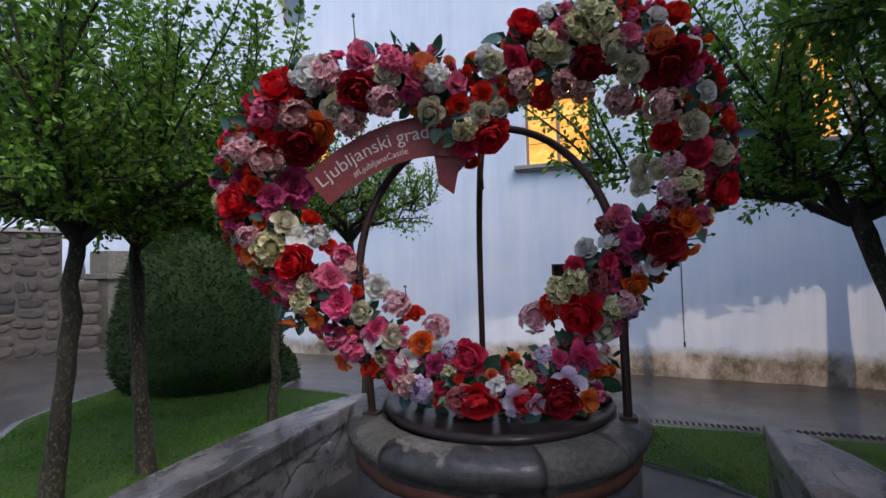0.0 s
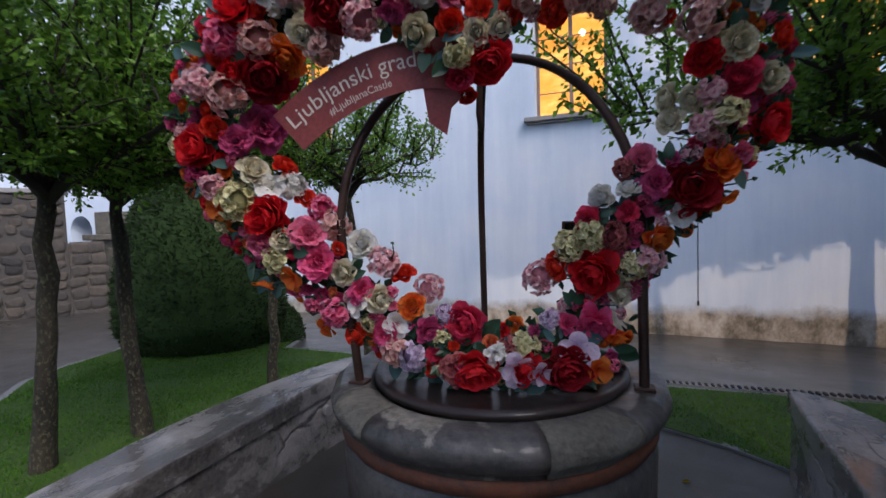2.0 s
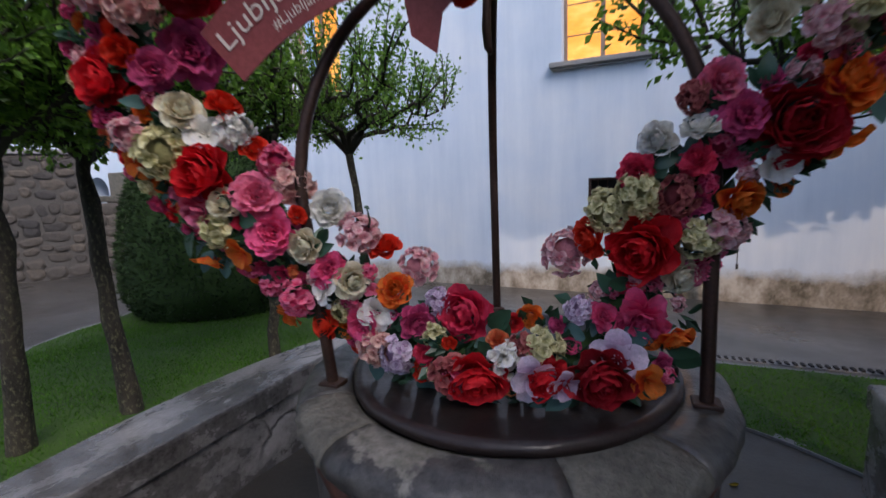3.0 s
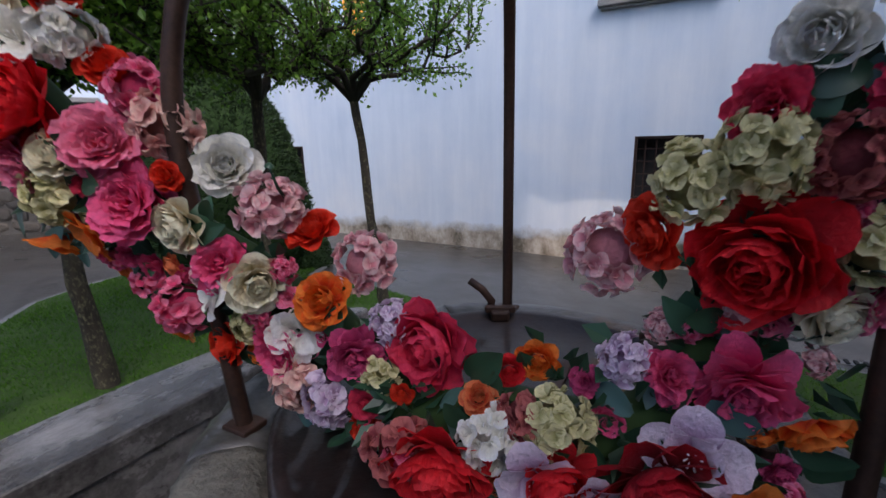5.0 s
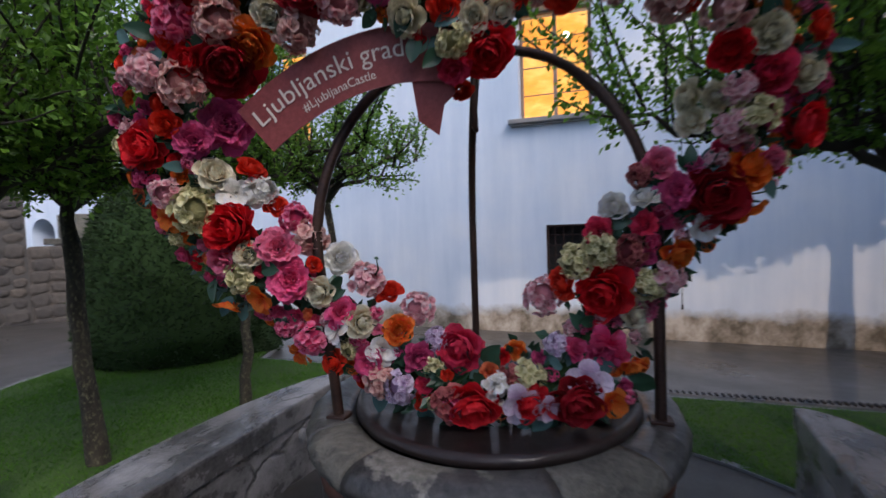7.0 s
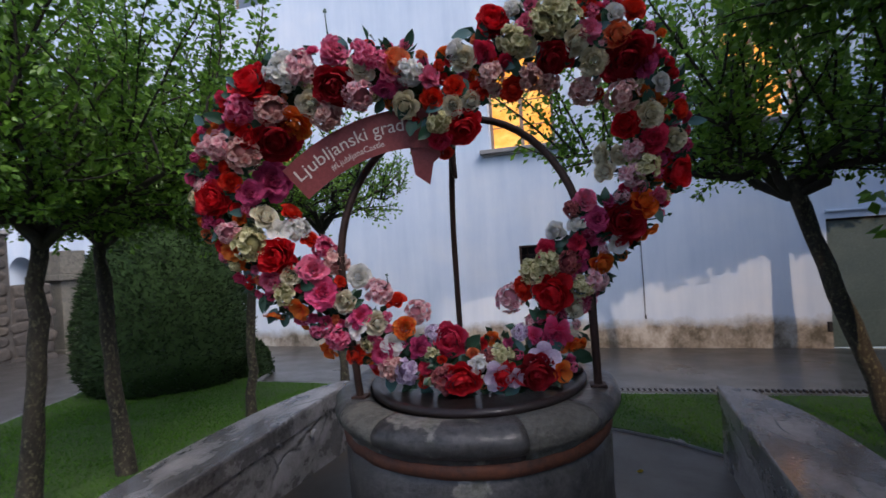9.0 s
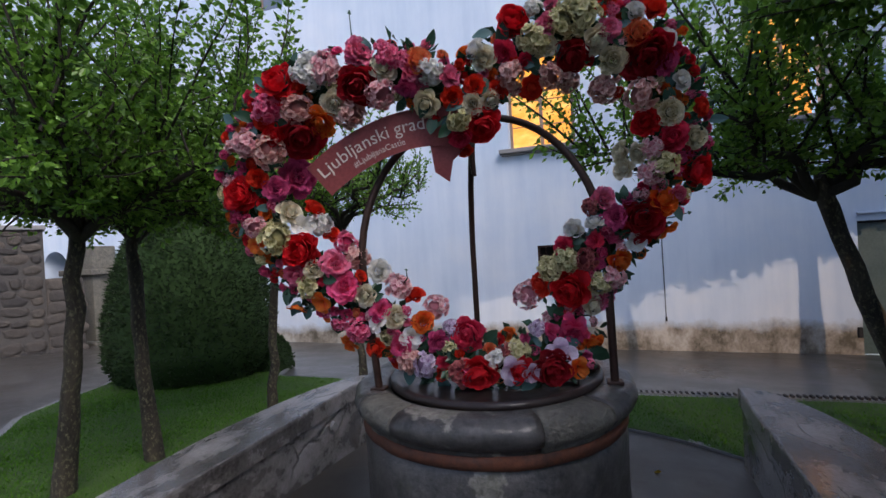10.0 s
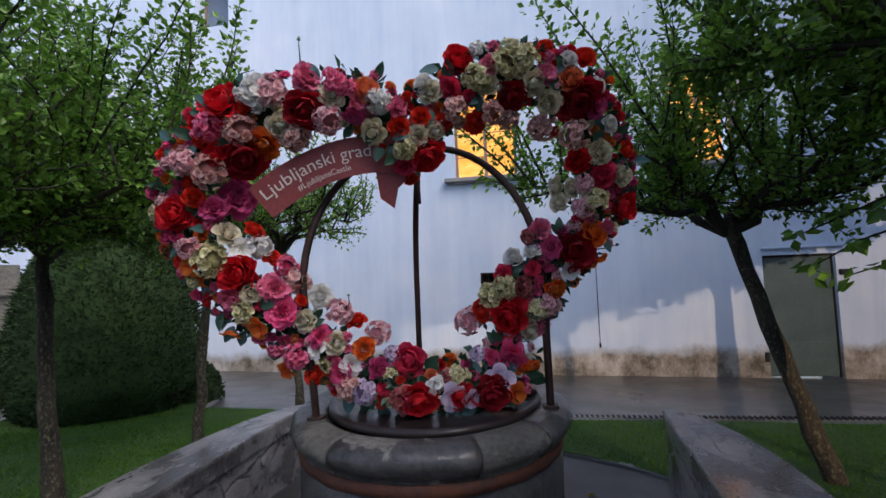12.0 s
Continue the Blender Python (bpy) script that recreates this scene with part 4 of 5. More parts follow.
def smooth_loop(points, steps):
    out, n = [], len(points)
    for i in range(n):
        p0, p1, p2, p3 = (Vector((*points[(i + k) % n], 0)) for k in (-1, 0, 1, 2))
        for s in range(steps):
            q = s / steps
            out.append(0.5 * ((2 * p1) + (p2 - p0) * q + (2 * p0 - 5 * p1 + 4 * p2 - p3) * q * q + (3 * p1 - p0 - 3 * p2 + p3) * q ** 3))
    return out


LOOP = smooth_loop(LINE, 6)


def nearest(u, v):
    return min(LOOP, key=lambda p: (p.x - u) ** 2 + (p.y - v) ** 2)


verts, faces = [], []
loop3 = [Vector((p.x, CORE_Y - forward(p.x, p.y), p.y)) for p in LOOP]
tube(verts, faces, loop3 + loop3[:2], [0.055 + 0.012 * noise.noise(p * 9) for p in loop3 + loop3[:2]], 10)
link_mesh("moss_core", verts, faces, M["hedge"], heart, "dark green moss core")


RUN = []


def petal(verts, faces, az, r0, z0, length, width, phi, curl, cup, ruffle, rng, ns=5, nt=6, tip=0.55):
    """One petal as a curved patch: phi and curl bend its midrib away from the flower's axis."""
    base = len(verts)
    rad_dir, tan_dir = Vector((math.cos(az), math.sin(az), 0)), Vector((-math.sin(az), math.cos(az), 0))
    r, z = r0, z0
    wave, phase, skew = rng.uniform(1.4, 2.6), rng.uniform(0, 6.28), rng.normal(0, 0.12)
    for s in range(ns + 1):
        q = s / ns
        ang = phi + curl * q
        if s:
            r += length / ns * math.sin(ang)
            z += length / ns * math.cos(ang)
        w = width * (0.30 + 0.95 * math.sin(math.pi * min(0.98, 0.08 + tip * q + (0.80 - tip - 0.08) * q * q)) ** 0.8)
        inward = Vector((-math.cos(az) * math.cos(ang), -math.sin(az) * math.cos(ang), math.sin(ang)))
        for k in range(nt + 1):
            x = 2 * k / nt - 1
            rf = ruffle * q * q * (math.sin(wave * 3.14 * x + phase) + 0.5 * rng.normal())
            drop = -0.13 * length * abs(x) ** 2.5 * q ** 3 + ruffle * 0.6 * q ** 3 * math.cos(wave * 5 * x + phase)
            RUN.append(q)
            verts.append(rad_dir * (r + drop * math.sin(ang)) + Vector((0, 0, z + drop * math.cos(ang))) + tan_dir * ((x + skew * q) * w) + inward * (cup * w * x * x + rf))
    for s in range(ns):
        for k in range(nt):
            a = base + s * (nt + 1) + k
            faces.append((a, a + 1, a + nt + 2, a + nt + 1))


def bloom_mesh(kind, seed):
    """A flower of unit width that faces +z, its back at z = 0."""
    rng = np.random.default_rng(seed)
    v, f = [], []
    RUN.clear()
    D = math.radians
    if kind == "peony":
        rings = [(4, 0.02, 0.14, 0.24, 0.10, 8, -14), (5, 0.05, 0.11, 0.30, 0.13, 18, -24), (6, 0.08, 0.09, 0.35, 0.15, 30, -36), (7, 0.10, 0.07, 0.39, 0.17, 44, -44), (8, 0.12, 0.05, 0.40, 0.18, 58, -42), (9, 0.12, 0.03, 0.42, 0.18, 74, -30), (7, 0.10, 0.01, 0.42, 0.17, 92, -16)]
        for n, r0, z0, L, W, phi, curl in rings:
            off = rng.random() * 6
            for k in range(n):
                petal(v, f, off + 6.283 * k / n + rng.normal(0, 0.13), r0, z0, L * rng.uniform(0.86, 1.10), W, D(phi + rng.normal(0, 8)), D(curl + rng.normal(0, 8)), 0.55, 0.016, rng)
    elif kind == "rose":
        rings = [(3, 0.015, 0.10, 0.26, 0.07, 0, -6), (4, 0.04, 0.09, 0.28, 0.10, 4, -10), (5, 0.075, 0.08, 0.30, 0.12, 10, -14), (6, 0.11, 0.06, 0.32, 0.15, 18, -16), (6, 0.14, 0.04, 0.34, 0.17, 34, -12), (7, 0.14, 0.02, 0.37, 0.18, 52, 4), (6, 0.13, 0.01, 0.38, 0.18, 70, 16)]
        for n, r0, z0, L, W, phi, curl in rings:
            off = rng.random() * 6
            for k in range(n):
                petal(v, f, off + 6.283 * k / n + rng.normal(0, 0.08), r0, z0, L * rng.uniform(0.93, 1.06), W, D(phi + rng.normal(0, 4)), D(curl), 0.62, 0.008, rng)
    elif kind == "carnation":
        for n, r0, z0, L, W, phi in ((6, 0.02, 0.12, 0.26, 0.10, 6), (8, 0.04, 0.09, 0.33, 0.12, 20), (9, 0.05, 0.06, 0.39, 0.14, 36), (10, 0.05, 0.04, 0.43, 0.15, 54), (10, 0.05, 0.02, 0.45, 0.15, 74)):
            off = rng.random() * 6
            for k in range(n):
                petal(v, f, off + 6.283 * k / n + rng.normal(0, 0.14), r0, z0, L * rng.uniform(0.8, 1.12), W, D(phi + rng.normal(0, 10)), D(rng.normal(4, 16)), 0.35, 0.024, rng, tip=0.55)
    elif kind == "lily":
        for n, L, W, phi, curl in ((3, 0.52, 0.17, 22, 50), (5, 0.56, 0.21, 40, 48)):
            off = rng.random() * 6
            for k in range(n):
                petal(v, f, off + 6.283 * k / n + rng.normal(0, 0.1), 0.03, 0.0, L * rng.uniform(0.9, 1.1), W, D(phi + rng.normal(0, 6)), D(curl + rng.normal(0, 10)), 0.30, 0.018, rng, tip=0.48)
        for k in range(7):
            a = 6.283 * k / 7
            tube(v, f, [(0, 0, 0.05), (0.05 * math.cos(a), 0.05 * math.sin(a), 0.2), (0.09 * math.cos(a), 0.09 * math.sin(a), 0.27)], [0.008, 0.007, 0.014], 4)
    else:
        dome, dome_faces = revolve([(0.34 * math.sin(radians(a)), 0.10 + 0.27 * math.cos(radians(a))) for a in (180, 130, 90, 60, 30, 0)], 10)
        for k in range(32):
            q = (k + 0.2) / 32
            el, az = math.acos(1 - q * 1.05), k * 2.399963
            nrm = Vector((math.sin(el) * math.cos(az), math.sin(el) * math.sin(az), math.cos(el))) + Vector(rng.normal(0, 0.22, 3))
            nrm.normalize()
            c = Vector((0, 0, 0.12)) + Vector((nrm.x * 0.42, nrm.y * 0.42, nrm.z * 0.34)) * rng.uniform(0.9, 1.08)
            rot = nrm.to_track_quat("Z", "Y").to_matrix()
            lv, lf = [], []
            off = rng.random() * 6
            for j in range(4):
                petal(lv, lf, off + 1.571 * j, 0.008, 0.0, 0.165 * rng.uniform(0.75, 1.2), 0.085, D(58 + rng.normal(0, 14)), D(rng.normal(16, 16)), 0.35, 0.016, rng, 3, 3)
            kk = len(v)
            v.extend(c + rot @ p for p in lv)
            f.extend(tuple(i + kk for i in face) for face in lf)
        f.extend(tuple(i + len(v) for i in face) for face in dome_faces)
        v.extend(Vector(p) for p in dome)
        RUN.extend([0.0] * len(dome))
    me = bpy.data.meshes.new(kind)
    me.from_pydata([tuple(p) for p in v], [], f)
    me.polygons.foreach_set("use_smooth", [True] * len(me.polygons))
    me.attributes.new("run", "FLOAT", "POINT").data.foreach_set("value", (RUN + [0.5] * len(v))[:len(v)])
    me.materials.append(M["red"])
    me.update()
    return me


BLOOMS = {kind: [bloom_mesh(kind, 20 * i + j) for j in range(4)] for i, kind in enumerate(("peony", "rose", "carnation", "lily", "hydrangea"))}
SAID = {"peony": "peony", "rose": "rose", "carnation": "ruffled carnation", "lily": "open lily", "hydrangea": "hydrangea head"}
SHADE = {"darkred": "dark red", "hotpink": "hot pink", "palepink": "pale pink", "dustypink": "dusty pink", "rosewood": "dusky rose", "green": "pale green"}
bloom_rng = np.random.default_rng(77)


def facing(u, v, spreadout=1.0):
    """Depth and direction of a flower on the wreath's rounded front."""
    c = nearest(u, v)
    dx, dz = u - c.x, v - c.y
    d = min(1.0, math.hypot(dx, dz) / 0.20)
    depth = CORE_Y - 0.02 - 0.10 * math.sqrt(max(0.0, 1 - d * d)) - forward(u, v)
    out = Vector((dx * 4.2 * spreadout, -1.0, dz * 4.2 * spreadout)).normalized()
    return depth, out


def blooms(kind, colour, places, back=0.0):
    """Flowers of one kind; each place is (across, up, width) on the wreath."""
    for u, v, width in places:
        width = width * 0.84 if kind == "lily" else width
        depth, out = facing(u, v)
        out = (out + Vector(bloom_rng.normal(0, 0.24 if kind != "peony" else 0.16, 3))).normalized()
        ob = new(kind, BLOOMS[kind][bloom_rng.integers(4)])
        ob.parent = heart
        ob.material_slots[0].link = "OBJECT"
        ob.material_slots[0].material = M[colour]
        turn = out.to_track_quat("Z", "Y").to_matrix().to_4x4() @ Matrix.Rotation(bloom_rng.uniform(0, 6.28), 4, "Z")
        ob.matrix_local = Matrix.Translation((u, depth + back, v)) @ turn @ Matrix.Diagonal((width * bloom_rng.uniform(1.04, 1.26), width * bloom_rng.uniform(1.0, 1.18), width * bloom_rng.uniform(0.95, 1.25), 1)) @ Matrix.Translation((0, 0, -0.25))
        ob["label"] = SHADE.get(colour, colour) + " artificial " + SAID[kind]


blooms("peony", "red", [
    (-0.797, 0.693, 0.159), (-0.803, -0.025, 0.176), (0.367, -0.298, 0.182), (0.046, 0.432, 0.152), (0.196, 0.828, 0.131), (-1.028, 0.243, 0.152),
    (-0.050, -0.599, 0.149), (0.129, -0.594, 0.105), (0.704, 0.388, 0.107), (-0.836, 0.475, 0.097), (0.916, 0.175, 0.125),
])
blooms("peony", "darkred", [
    (-0.458, 0.636, 0.164), (-0.730, 0.459, 0.181), (0.679, -0.004, 0.175), (0.706, 0.637, 0.184), (0.418, 0.665, 0.140), (0.268, -0.594, 0.161),
])
blooms("peony", "crimson", [
    (-0.089, -0.464, 0.158), (0.802, 0.318, 0.115),
])
blooms("rose", "cream", [
    (-0.340, 0.700, 0.103), (-0.568, 0.577, 0.107), (-0.821, 0.146, 0.108), (-0.744, -0.114, 0.090), (-0.538, -0.257, 0.103), (-0.394, -0.366, 0.108),
    (0.477, -0.372, 0.095), (0.625, 0.210, 0.092), (0.064, 0.698, 0.103), (0.012, 0.522, 0.087), (0.088, 0.529, 0.083), (0.518, 0.713, 0.113),
    (0.321, 0.716, 0.091),
])
blooms("rose", "white", [
    (-0.469, -0.163, 0.107), (0.401, -0.033, 0.091), (0.490, 0.003, 0.089), (0.783, 0.690, 0.083), (0.667, 0.818, 0.082), (0.024, 0.738, 0.086),
    (0.844, 0.537, 0.079), (-0.645, 0.762, 0.085),
])
blooms("rose", "beige", [
    (-0.184, 0.538, 0.106), (0.618, 0.269, 0.111), (0.678, 0.265, 0.083), (0.895, 0.312, 0.098), (0.797, 0.417, 0.101), (0.580, 0.641, 0.106),
])
blooms("rose", "orange", [
    (-0.650, 0.503, 0.143), (0.593, -0.186, 0.107), (0.772, 0.073, 0.130), (-0.284, -0.397, 0.096), (0.456, -0.518, 0.088),
])
blooms("rose", "coral", [
    (-0.193, 0.724, 0.113), (0.674, 0.728, 0.124), (0.009, -0.506, 0.053),
])
blooms("rose", "scarlet", [
    (-0.884, 0.534, 0.087), (-0.938, 0.300, 0.084), (-0.728, 0.153, 0.093), (-0.668, 0.029, 0.083), (-0.321, -0.283, 0.092), (-0.519, -0.509, 0.088),
    (0.246, -0.277, 0.099), (0.741, 0.825, 0.096), (0.026, 0.597, 0.086), (-0.068, 0.555, 0.091), (0.122, 0.567, 0.083), (0.263, 0.566, 0.105),
    (-0.034, 0.337, 0.066), (-0.705, 0.657, 0.063), (0.925, 0.427, 0.076), (0.189, 0.662, 0.051), (-0.033, 0.682, 0.048), (0.611, 0.523, 0.048),
    (-0.542, -0.165, 0.053),
])
blooms("lily", "orange", [
    (-0.990, 0.007, 0.087), (-0.859, -0.303, 0.119), (-0.735, -0.273, 0.111), (-0.640, -0.489, 0.104), (0.374, -0.600, 0.099), (0.794, -0.067, 0.101),
])
blooms("carnation", "pink", [
    (-0.429, 0.774, 0.119), (-0.229, 0.675, 0.087), (-0.650, -0.098, 0.139), (-0.836, -0.138, 0.110), (0.530, -0.352, 0.087), (0.541, 0.089, 0.115),
    (0.823, 0.085, 0.083), (0.321, 0.804, 0.096), (-0.067, 0.642, 0.104), (0.566, 0.757, 0.095),
])
blooms("carnation", "hotpink", [
    (-0.619, -0.204, 0.148), (-0.463, -0.321, 0.100), (-0.385, -0.507, 0.125), (0.374, -0.475, 0.134), (0.286, -0.462, 0.079), (-0.524, 0.788, 0.049),
])
blooms("carnation", "magenta", [
    (-0.791, 0.295, 0.162), (-0.868, 0.249, 0.110), (-0.257, 0.606, 0.093), (-0.216, -0.489, 0.100), (0.577, 0.011, 0.114), (0.783, 0.601, 0.096),
])
blooms("carnation", "crimson", [
    (0.362, -0.107, 0.095), (0.481, -0.074, 0.094), (0.148, 0.705, 0.098), (0.230, 0.659, 0.077), (-0.051, 0.391, 0.104),
])
blooms("hydrangea", "palepink", [
    (-0.579, 0.720, 0.116), (-0.359, 0.594, 0.115), (-0.967, 0.457, 0.107), (-1.020, 0.447, 0.065), (-0.978, 0.091, 0.086), (-0.223, -0.350, 0.106),
    (0.566, -0.260, 0.104), (0.195, -0.323, 0.115), (0.723, 0.282, 0.078), (0.722, 0.187, 0.091), (-0.386, -0.237, 0.106),
])
blooms("hydrangea", "dustypink", [
    (-0.718, 0.567, 0.127), (-0.509, 0.533, 0.118), (-0.567, -0.079, 0.121), (-0.869, 0.410, 0.130), (0.683, 0.492, 0.119), (0.565, 0.538, 0.113),
    (0.166, 0.614, 0.103), (0.337, 0.605, 0.100), (0.415, 0.582, 0.091), (-0.367, -0.573, 0.112),
])
blooms("hydrangea", "pink", [
    (-0.853, 0.576, 0.110), (-0.322, 0.758, 0.101), (-0.268, 0.727, 0.069), (-0.612, -0.027, 0.104), (-0.094, -0.605, 0.077), (-0.588, -0.416, 0.102),
])
blooms("hydrangea", "white", [
    (-0.659, 0.701, 0.117), (-0.153, 0.659, 0.092), (0.270, 0.869, 0.067), (-0.710, 0.079, 0.103), (0.030, -0.557, 0.091),
])
blooms("hydrangea", "green", [
    (-0.898, 0.039, 0.123), (0.467, 0.805, 0.120), (0.378, 0.794, 0.108), (0.421, 0.862, 0.097), (0.263, 0.735, 0.106), (0.498, -0.278, 0.095),
    (0.362, -0.162, 0.104), (0.297, -0.198, 0.097), (0.770, 0.215, 0.112), (0.137, -0.529, 0.100), (-0.057, 0.454, 0.093), (-0.788, -0.196, 0.092),
])
blooms("hydrangea", "lilac", [
    (-0.295, -0.598, 0.111), (0.219, -0.453, 0.075), (-0.155, -0.436, 0.072),
])
blooms("hydrangea", "rosewood", [
    (-0.115, -0.601, 0.110), (0.079, -0.529, 0.076), (0.446, -0.162, 0.089), (0.479, 0.058, 0.072),
])
blooms("lily", "white", [
    (-0.497, -0.379, 0.101), (-0.341, -0.459, 0.110), (-0.773, 0.076, 0.125), (0.661, -0.103, 0.102),
])
blooms("lily", "lilac", [
    (0.099, -0.595, 0.128), (0.175, -0.608, 0.095), (0.305, -0.546, 0.144),
])


# smaller heads that close the gaps between the large flowers
FILL = (("carnation", "hotpink"), ("rose", "scarlet"), ("hydrangea", "pink"), ("carnation", "crimson"), ("rose", "red"), ("hydrangea", "palepink"), ("carnation", "pink"), ("rose", "coral"), ("carnation", "magenta"), ("hydrangea", "green"), ("rose", "orange"), ("hydrangea", "hotpink"))
taken = [(o.location.x, o.location.z, o.scale.x) for o in heart.children if o.name.split(".")[0] in BLOOMS]
for k in range(2600):
    c = LOOP[bloom_rng.integers(len(LOOP))]
    a, d = bloom_rng.uniform(0, 6.283), 0.13 * math.sqrt(bloom_rng.random())
    u, v, w = c.x + d * math.cos(a), max(-0.63, c.y + d * math.sin(a)), bloom_rng.uniform(0.040, 0.074)
    if all((u - x) ** 2 + (v - z) ** 2 > (0.335 * (s + w)) ** 2 for x, z, s in taken):
        kind, colour = FILL[bloom_rng.integers(len(FILL))]
        blooms(kind, colour, [(u, v, w)], 0.022)
        taken.append((u, v, w))


def leaf_mesh(seed, broad):
    rng = np.random.default_rng(seed)
    v, f = [], []
    for s in range(7):
        q = s / 6
        w = broad * math.sin(math.pi * min(1, q * 0.92 + 0.06)) ** 0.85
        z = 0.16 * math.sin(q * 2.6 + seed) - 0.2 * q * q
        for x in (-1, -0.5, 0, 0.5, 1):
            v.append((x * w, q, z + 0.25 * w * abs(x) + rng.normal(0, 0.008)))
    for s in range(6):
        for k in range(4):
            a = s * 5 + k
            f.append((a, a + 1, a + 6, a + 5))
    me = bpy.data.meshes.new("leaf")
    me.from_pydata(v, [], f)
    me.polygons.foreach_set("use_smooth", [True] * len(me.polygons))
    me.materials.append(M["silk_leaf"])
    return me


LEAVES = [leaf_mesh(k, b) for k, b in ((1, 0.30), (2, 0.36), (3, 0.24))]
for k in range(210):
    c = LOOP[bloom_rng.integers(len(LOOP))]
    a = bloom_rng.uniform(0, 6.283)
    d = 0.125 * bloom_rng.uniform(0.2, 1.0) ** 0.6
    u, v = c.x + d * math.cos(a), c.y + d * math.sin(a)
    depth, out = facing(u, v)
    tip = (Vector((math.cos(a), -0.3, math.sin(a))) + Vector(bloom_rng.normal(0, 0.5, 3))).normalized()
    side = tip.cross(out)
    if side.length < 0.1:
        continue
    side.normalize()
    up = side.cross(tip)
    ob = new("leaf", LEAVES[k % 3])
    ob.parent = heart
    if bloom_rng.random() < 0.28:
        ob.material_slots[0].link = "OBJECT"
        ob.material_slots[0].material = M["teal_leaf"]
    s = bloom_rng.uniform(0.045, 0.082)
    ob.matrix_local = Matrix(((side.x * s, tip.x * s, up.x * s, u), (side.y * s, tip.y * s, up.y * s, depth + 0.030), (side.z * s, tip.z * s, up.z * s, v), (0, 0, 0, 1)))

# finer foliage packed between the flowers
verts, faces = [], []
for k in range(1500):
    c = LOOP[bloom_rng.integers(len(LOOP))]
    a, d = bloom_rng.uniform(0, 6.283), 0.125 * math.sqrt(bloom_rng.random())
    u, v = c.x + d * math.cos(a), c.y + d * math.sin(a)
    depth, out = facing(u, v)
    tip = (Vector((math.cos(a), 0, math.sin(a))) * 0.7 + out * 0.5 + Vector(bloom_rng.normal(0, 0.6, 3)))
    leaf_at(verts, faces, Vector((u, depth + 0.045, v)), tip, bloom_rng.uniform(0.03, 0.07), bloom_rng)
tagged(link_mesh("foliage", verts, faces, M["silk_leaf"], heart, smooth=False), "dark green filler leaves", kind="stuff")

# stray stems
for u, v, tu, tv in ((-0.50, 0.76, -0.465, 0.93), (0.75, -0.03, 0.89, 0.0), (0.78, 0.42, 0.90, 0.46), (-0.37, -0.24, -0.34, -0.16), (-0.50, -0.42, -0.515, -0.55)):
    vv, ff = [], []
    mid = ((u + tu) / 2 + 0.015, CORE_Y - 0.06, (v + tv) / 2)
    tube(vv, ff, [(u, CORE_Y, v), mid, (tu, CORE_Y - 0.07, tv)], [0.004, 0.003, 0.002], 5)
    tube(vv, ff, [(tu, CORE_Y - 0.07, tv), (tu + (tu - u) * 0.08, CORE_Y - 0.07, tv + (tv - v) * 0.08)], [0.009, 0.003], 6)
    link_mesh("stem", vv, ff, M["silk_leaf"], heart)

# ---- banner across the heart ----
banner = empty("banner", HEART, "faded red ribbon sign with cream lettering", "sign")
board = mottled("faded_red_board", (0.24, 0.04, 0.038), (0.36, 0.08, 0.07), 5, 70, (0.45, 0.6), 0.05, 0.002)
letters, lnt, lb = material("cream_lettering", (0.78, 0.66, 0.56), 0.6)


def ribbon(u):
    return 0.456 - 0.745 * (u + 0.182) ** 2


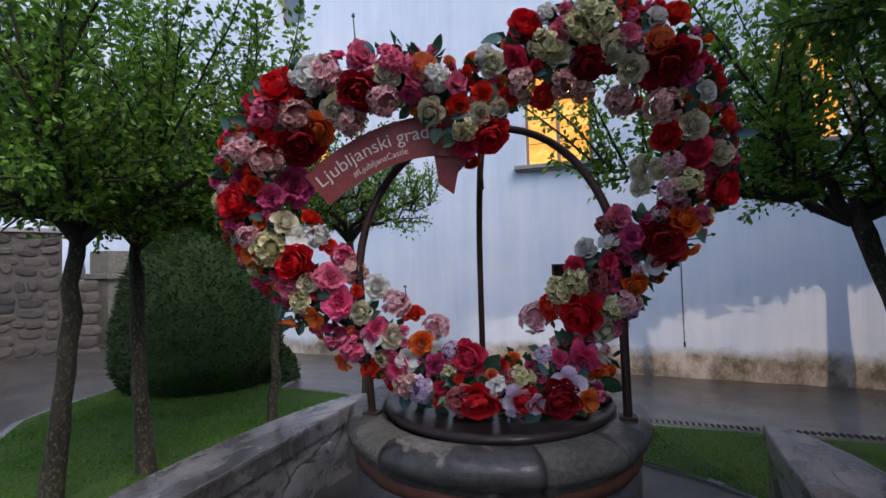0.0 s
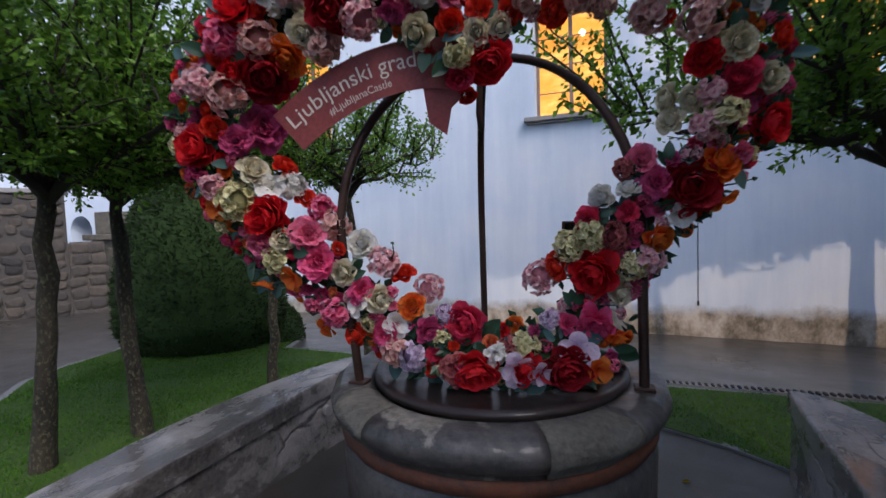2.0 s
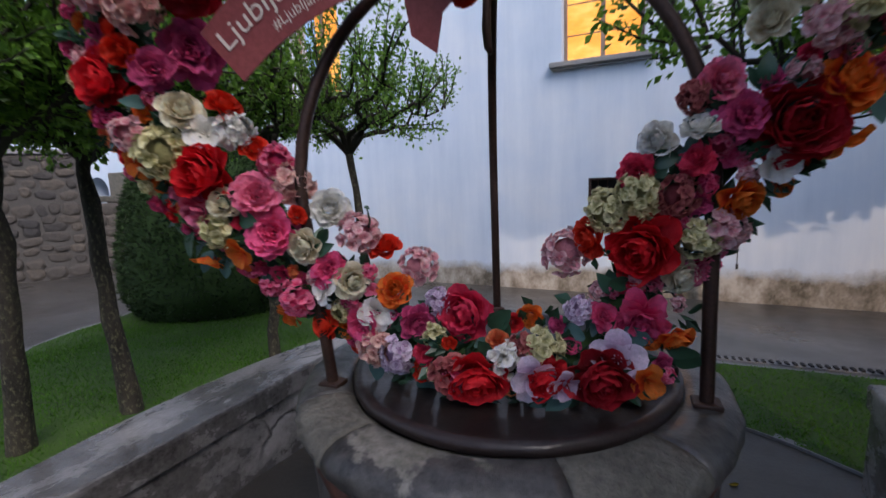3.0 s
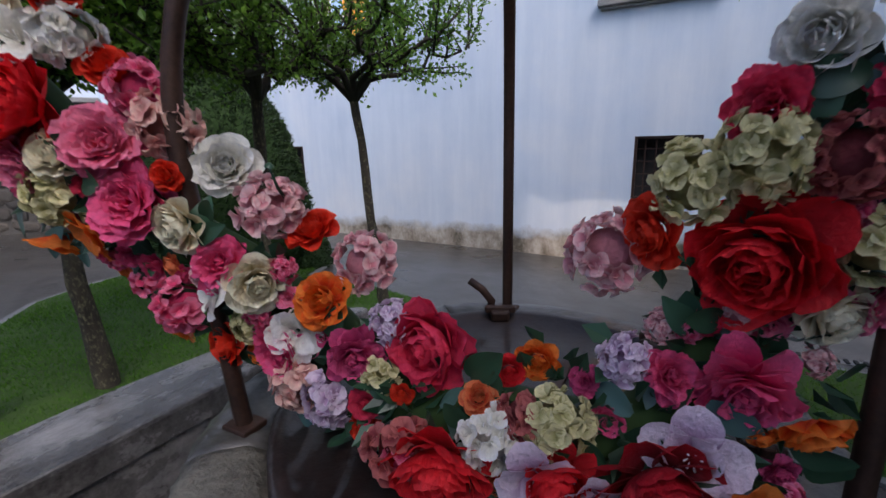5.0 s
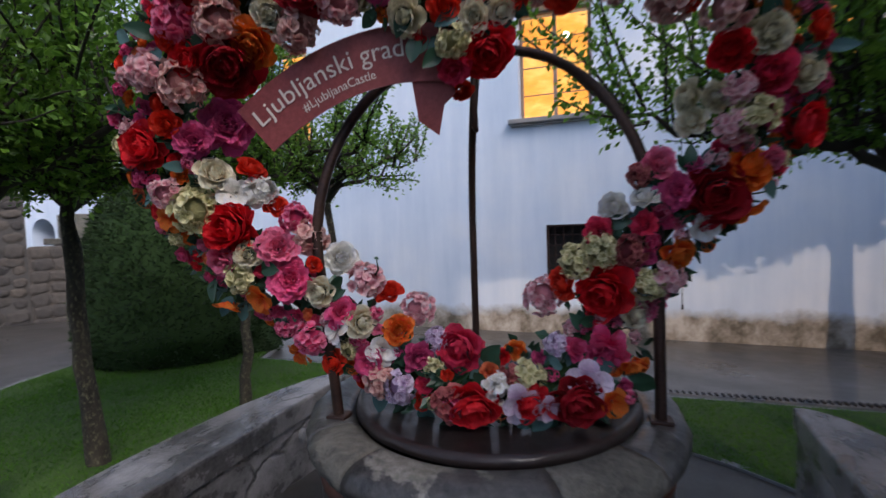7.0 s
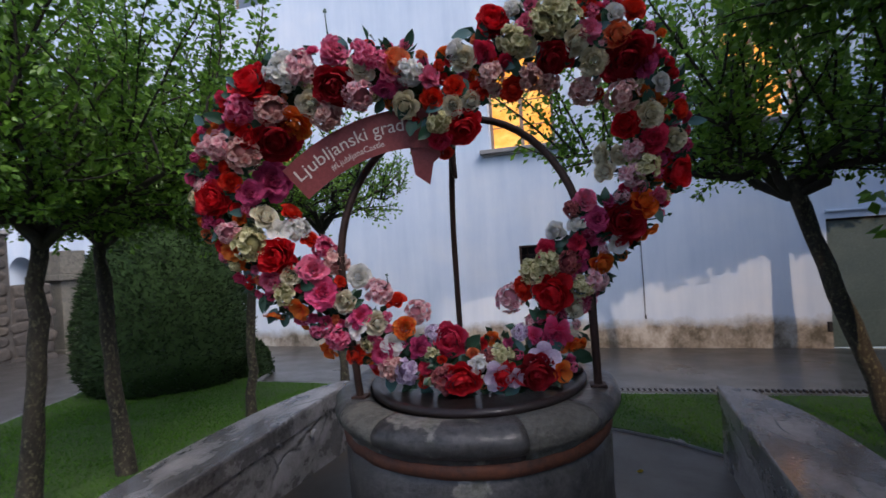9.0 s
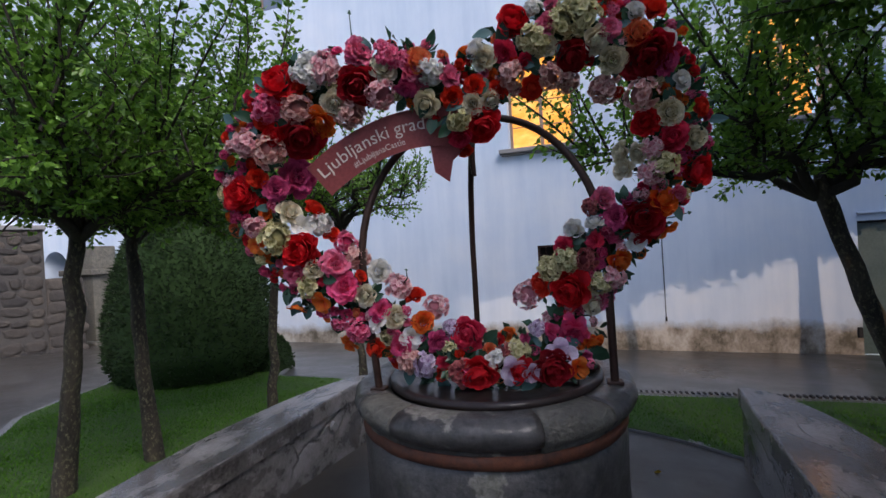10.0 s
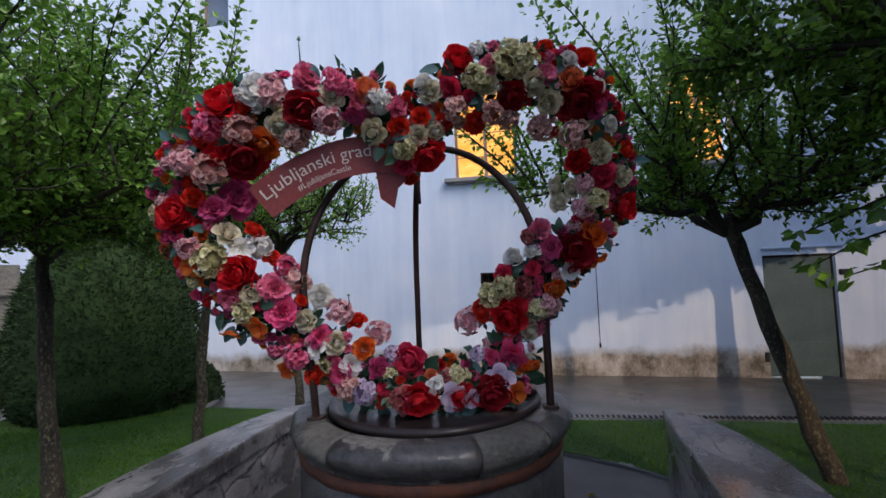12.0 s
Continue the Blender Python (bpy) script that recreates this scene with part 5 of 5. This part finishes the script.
def ribbon_point(u, h, y):
    """A point h above the ribbon's middle, square to it."""
    slope = -1.49 * (u + 0.182)
    n = Vector((-slope, 1)).normalized()
    return (u + n.x * h, y, ribbon(u) + n.y * h)


verts, faces = [], []
for k in range(41):
    u = -0.69 + 0.635 * k / 40
    for y in (0.055, 0.063):
        for h in (-0.080, 0.082):
            verts.append(ribbon_point(u, h, y))
for k in range(40):
    a = k * 4
    faces += [(a, a + 4, a + 5, a + 1), (a + 2, a + 3, a + 7, a + 6), (a + 1, a + 5, a + 7, a + 3), (a, a + 2, a + 6, a + 4)]
faces += [(0, 1, 3, 2), (160, 162, 163, 161)]
link_mesh("ribbon_board", verts, faces, board, banner, smooth=False)
bm = bmesh.new()
tail = [(-0.185, 0.385), (-0.060, 0.415), (-0.055, 0.335), (-0.090, 0.305), (-0.112, 0.215), (-0.172, 0.262)]
fr = [bm.verts.new((x, 0.066, z)) for x, z in tail]
bk = [bm.verts.new((x, 0.073, z)) for x, z in tail]
bm.faces.new(fr)
bm.faces.new(bk[::-1])
for k in range(len(tail)):
    bm.faces.new((fr[k], fr[(k + 1) % len(tail)], bk[(k + 1) % len(tail)], bk[k]))
part("ribbon_tail", bm, board, banner, "folded ribbon tail")


def text_form(text):
    """The flat mesh of a text, and its right edge."""
    cu = bpy.data.curves.new("lettering", "FONT")
    cu.body, cu.size = text, 1.0
    tmp = new("lettering_form", cu)
    me = bpy.data.meshes.new_from_object(tmp.evaluated_get(bpy.context.evaluated_depsgraph_get()))
    bpy.data.objects.remove(tmp)
    return me, max((v.co.x for v in me.vertices), default=0.0)


def lettering(text, u0, u1, h, height):
    wide = text_form(text)[1]
    for k, sign in enumerate(text):
        if sign == " ":
            continue
        me, own = text_form(sign)
        shift = text_form(text[:k + 1])[1] - own
        for v in me.vertices:
            v.co = ribbon_point(u0 + (u1 - u0) * (v.co.x + shift) / wide, h + v.co.y * height, 0.0515)
        me.materials.clear()
        me.materials.append(letters)
        ob = new("letter", me)
        ob.parent = banner


lettering("Ljubljanski grad", -0.672, -0.200, -0.006, 0.076)
lettering("#LjubljanaCastle", -0.545, -0.298, -0.054, 0.036)
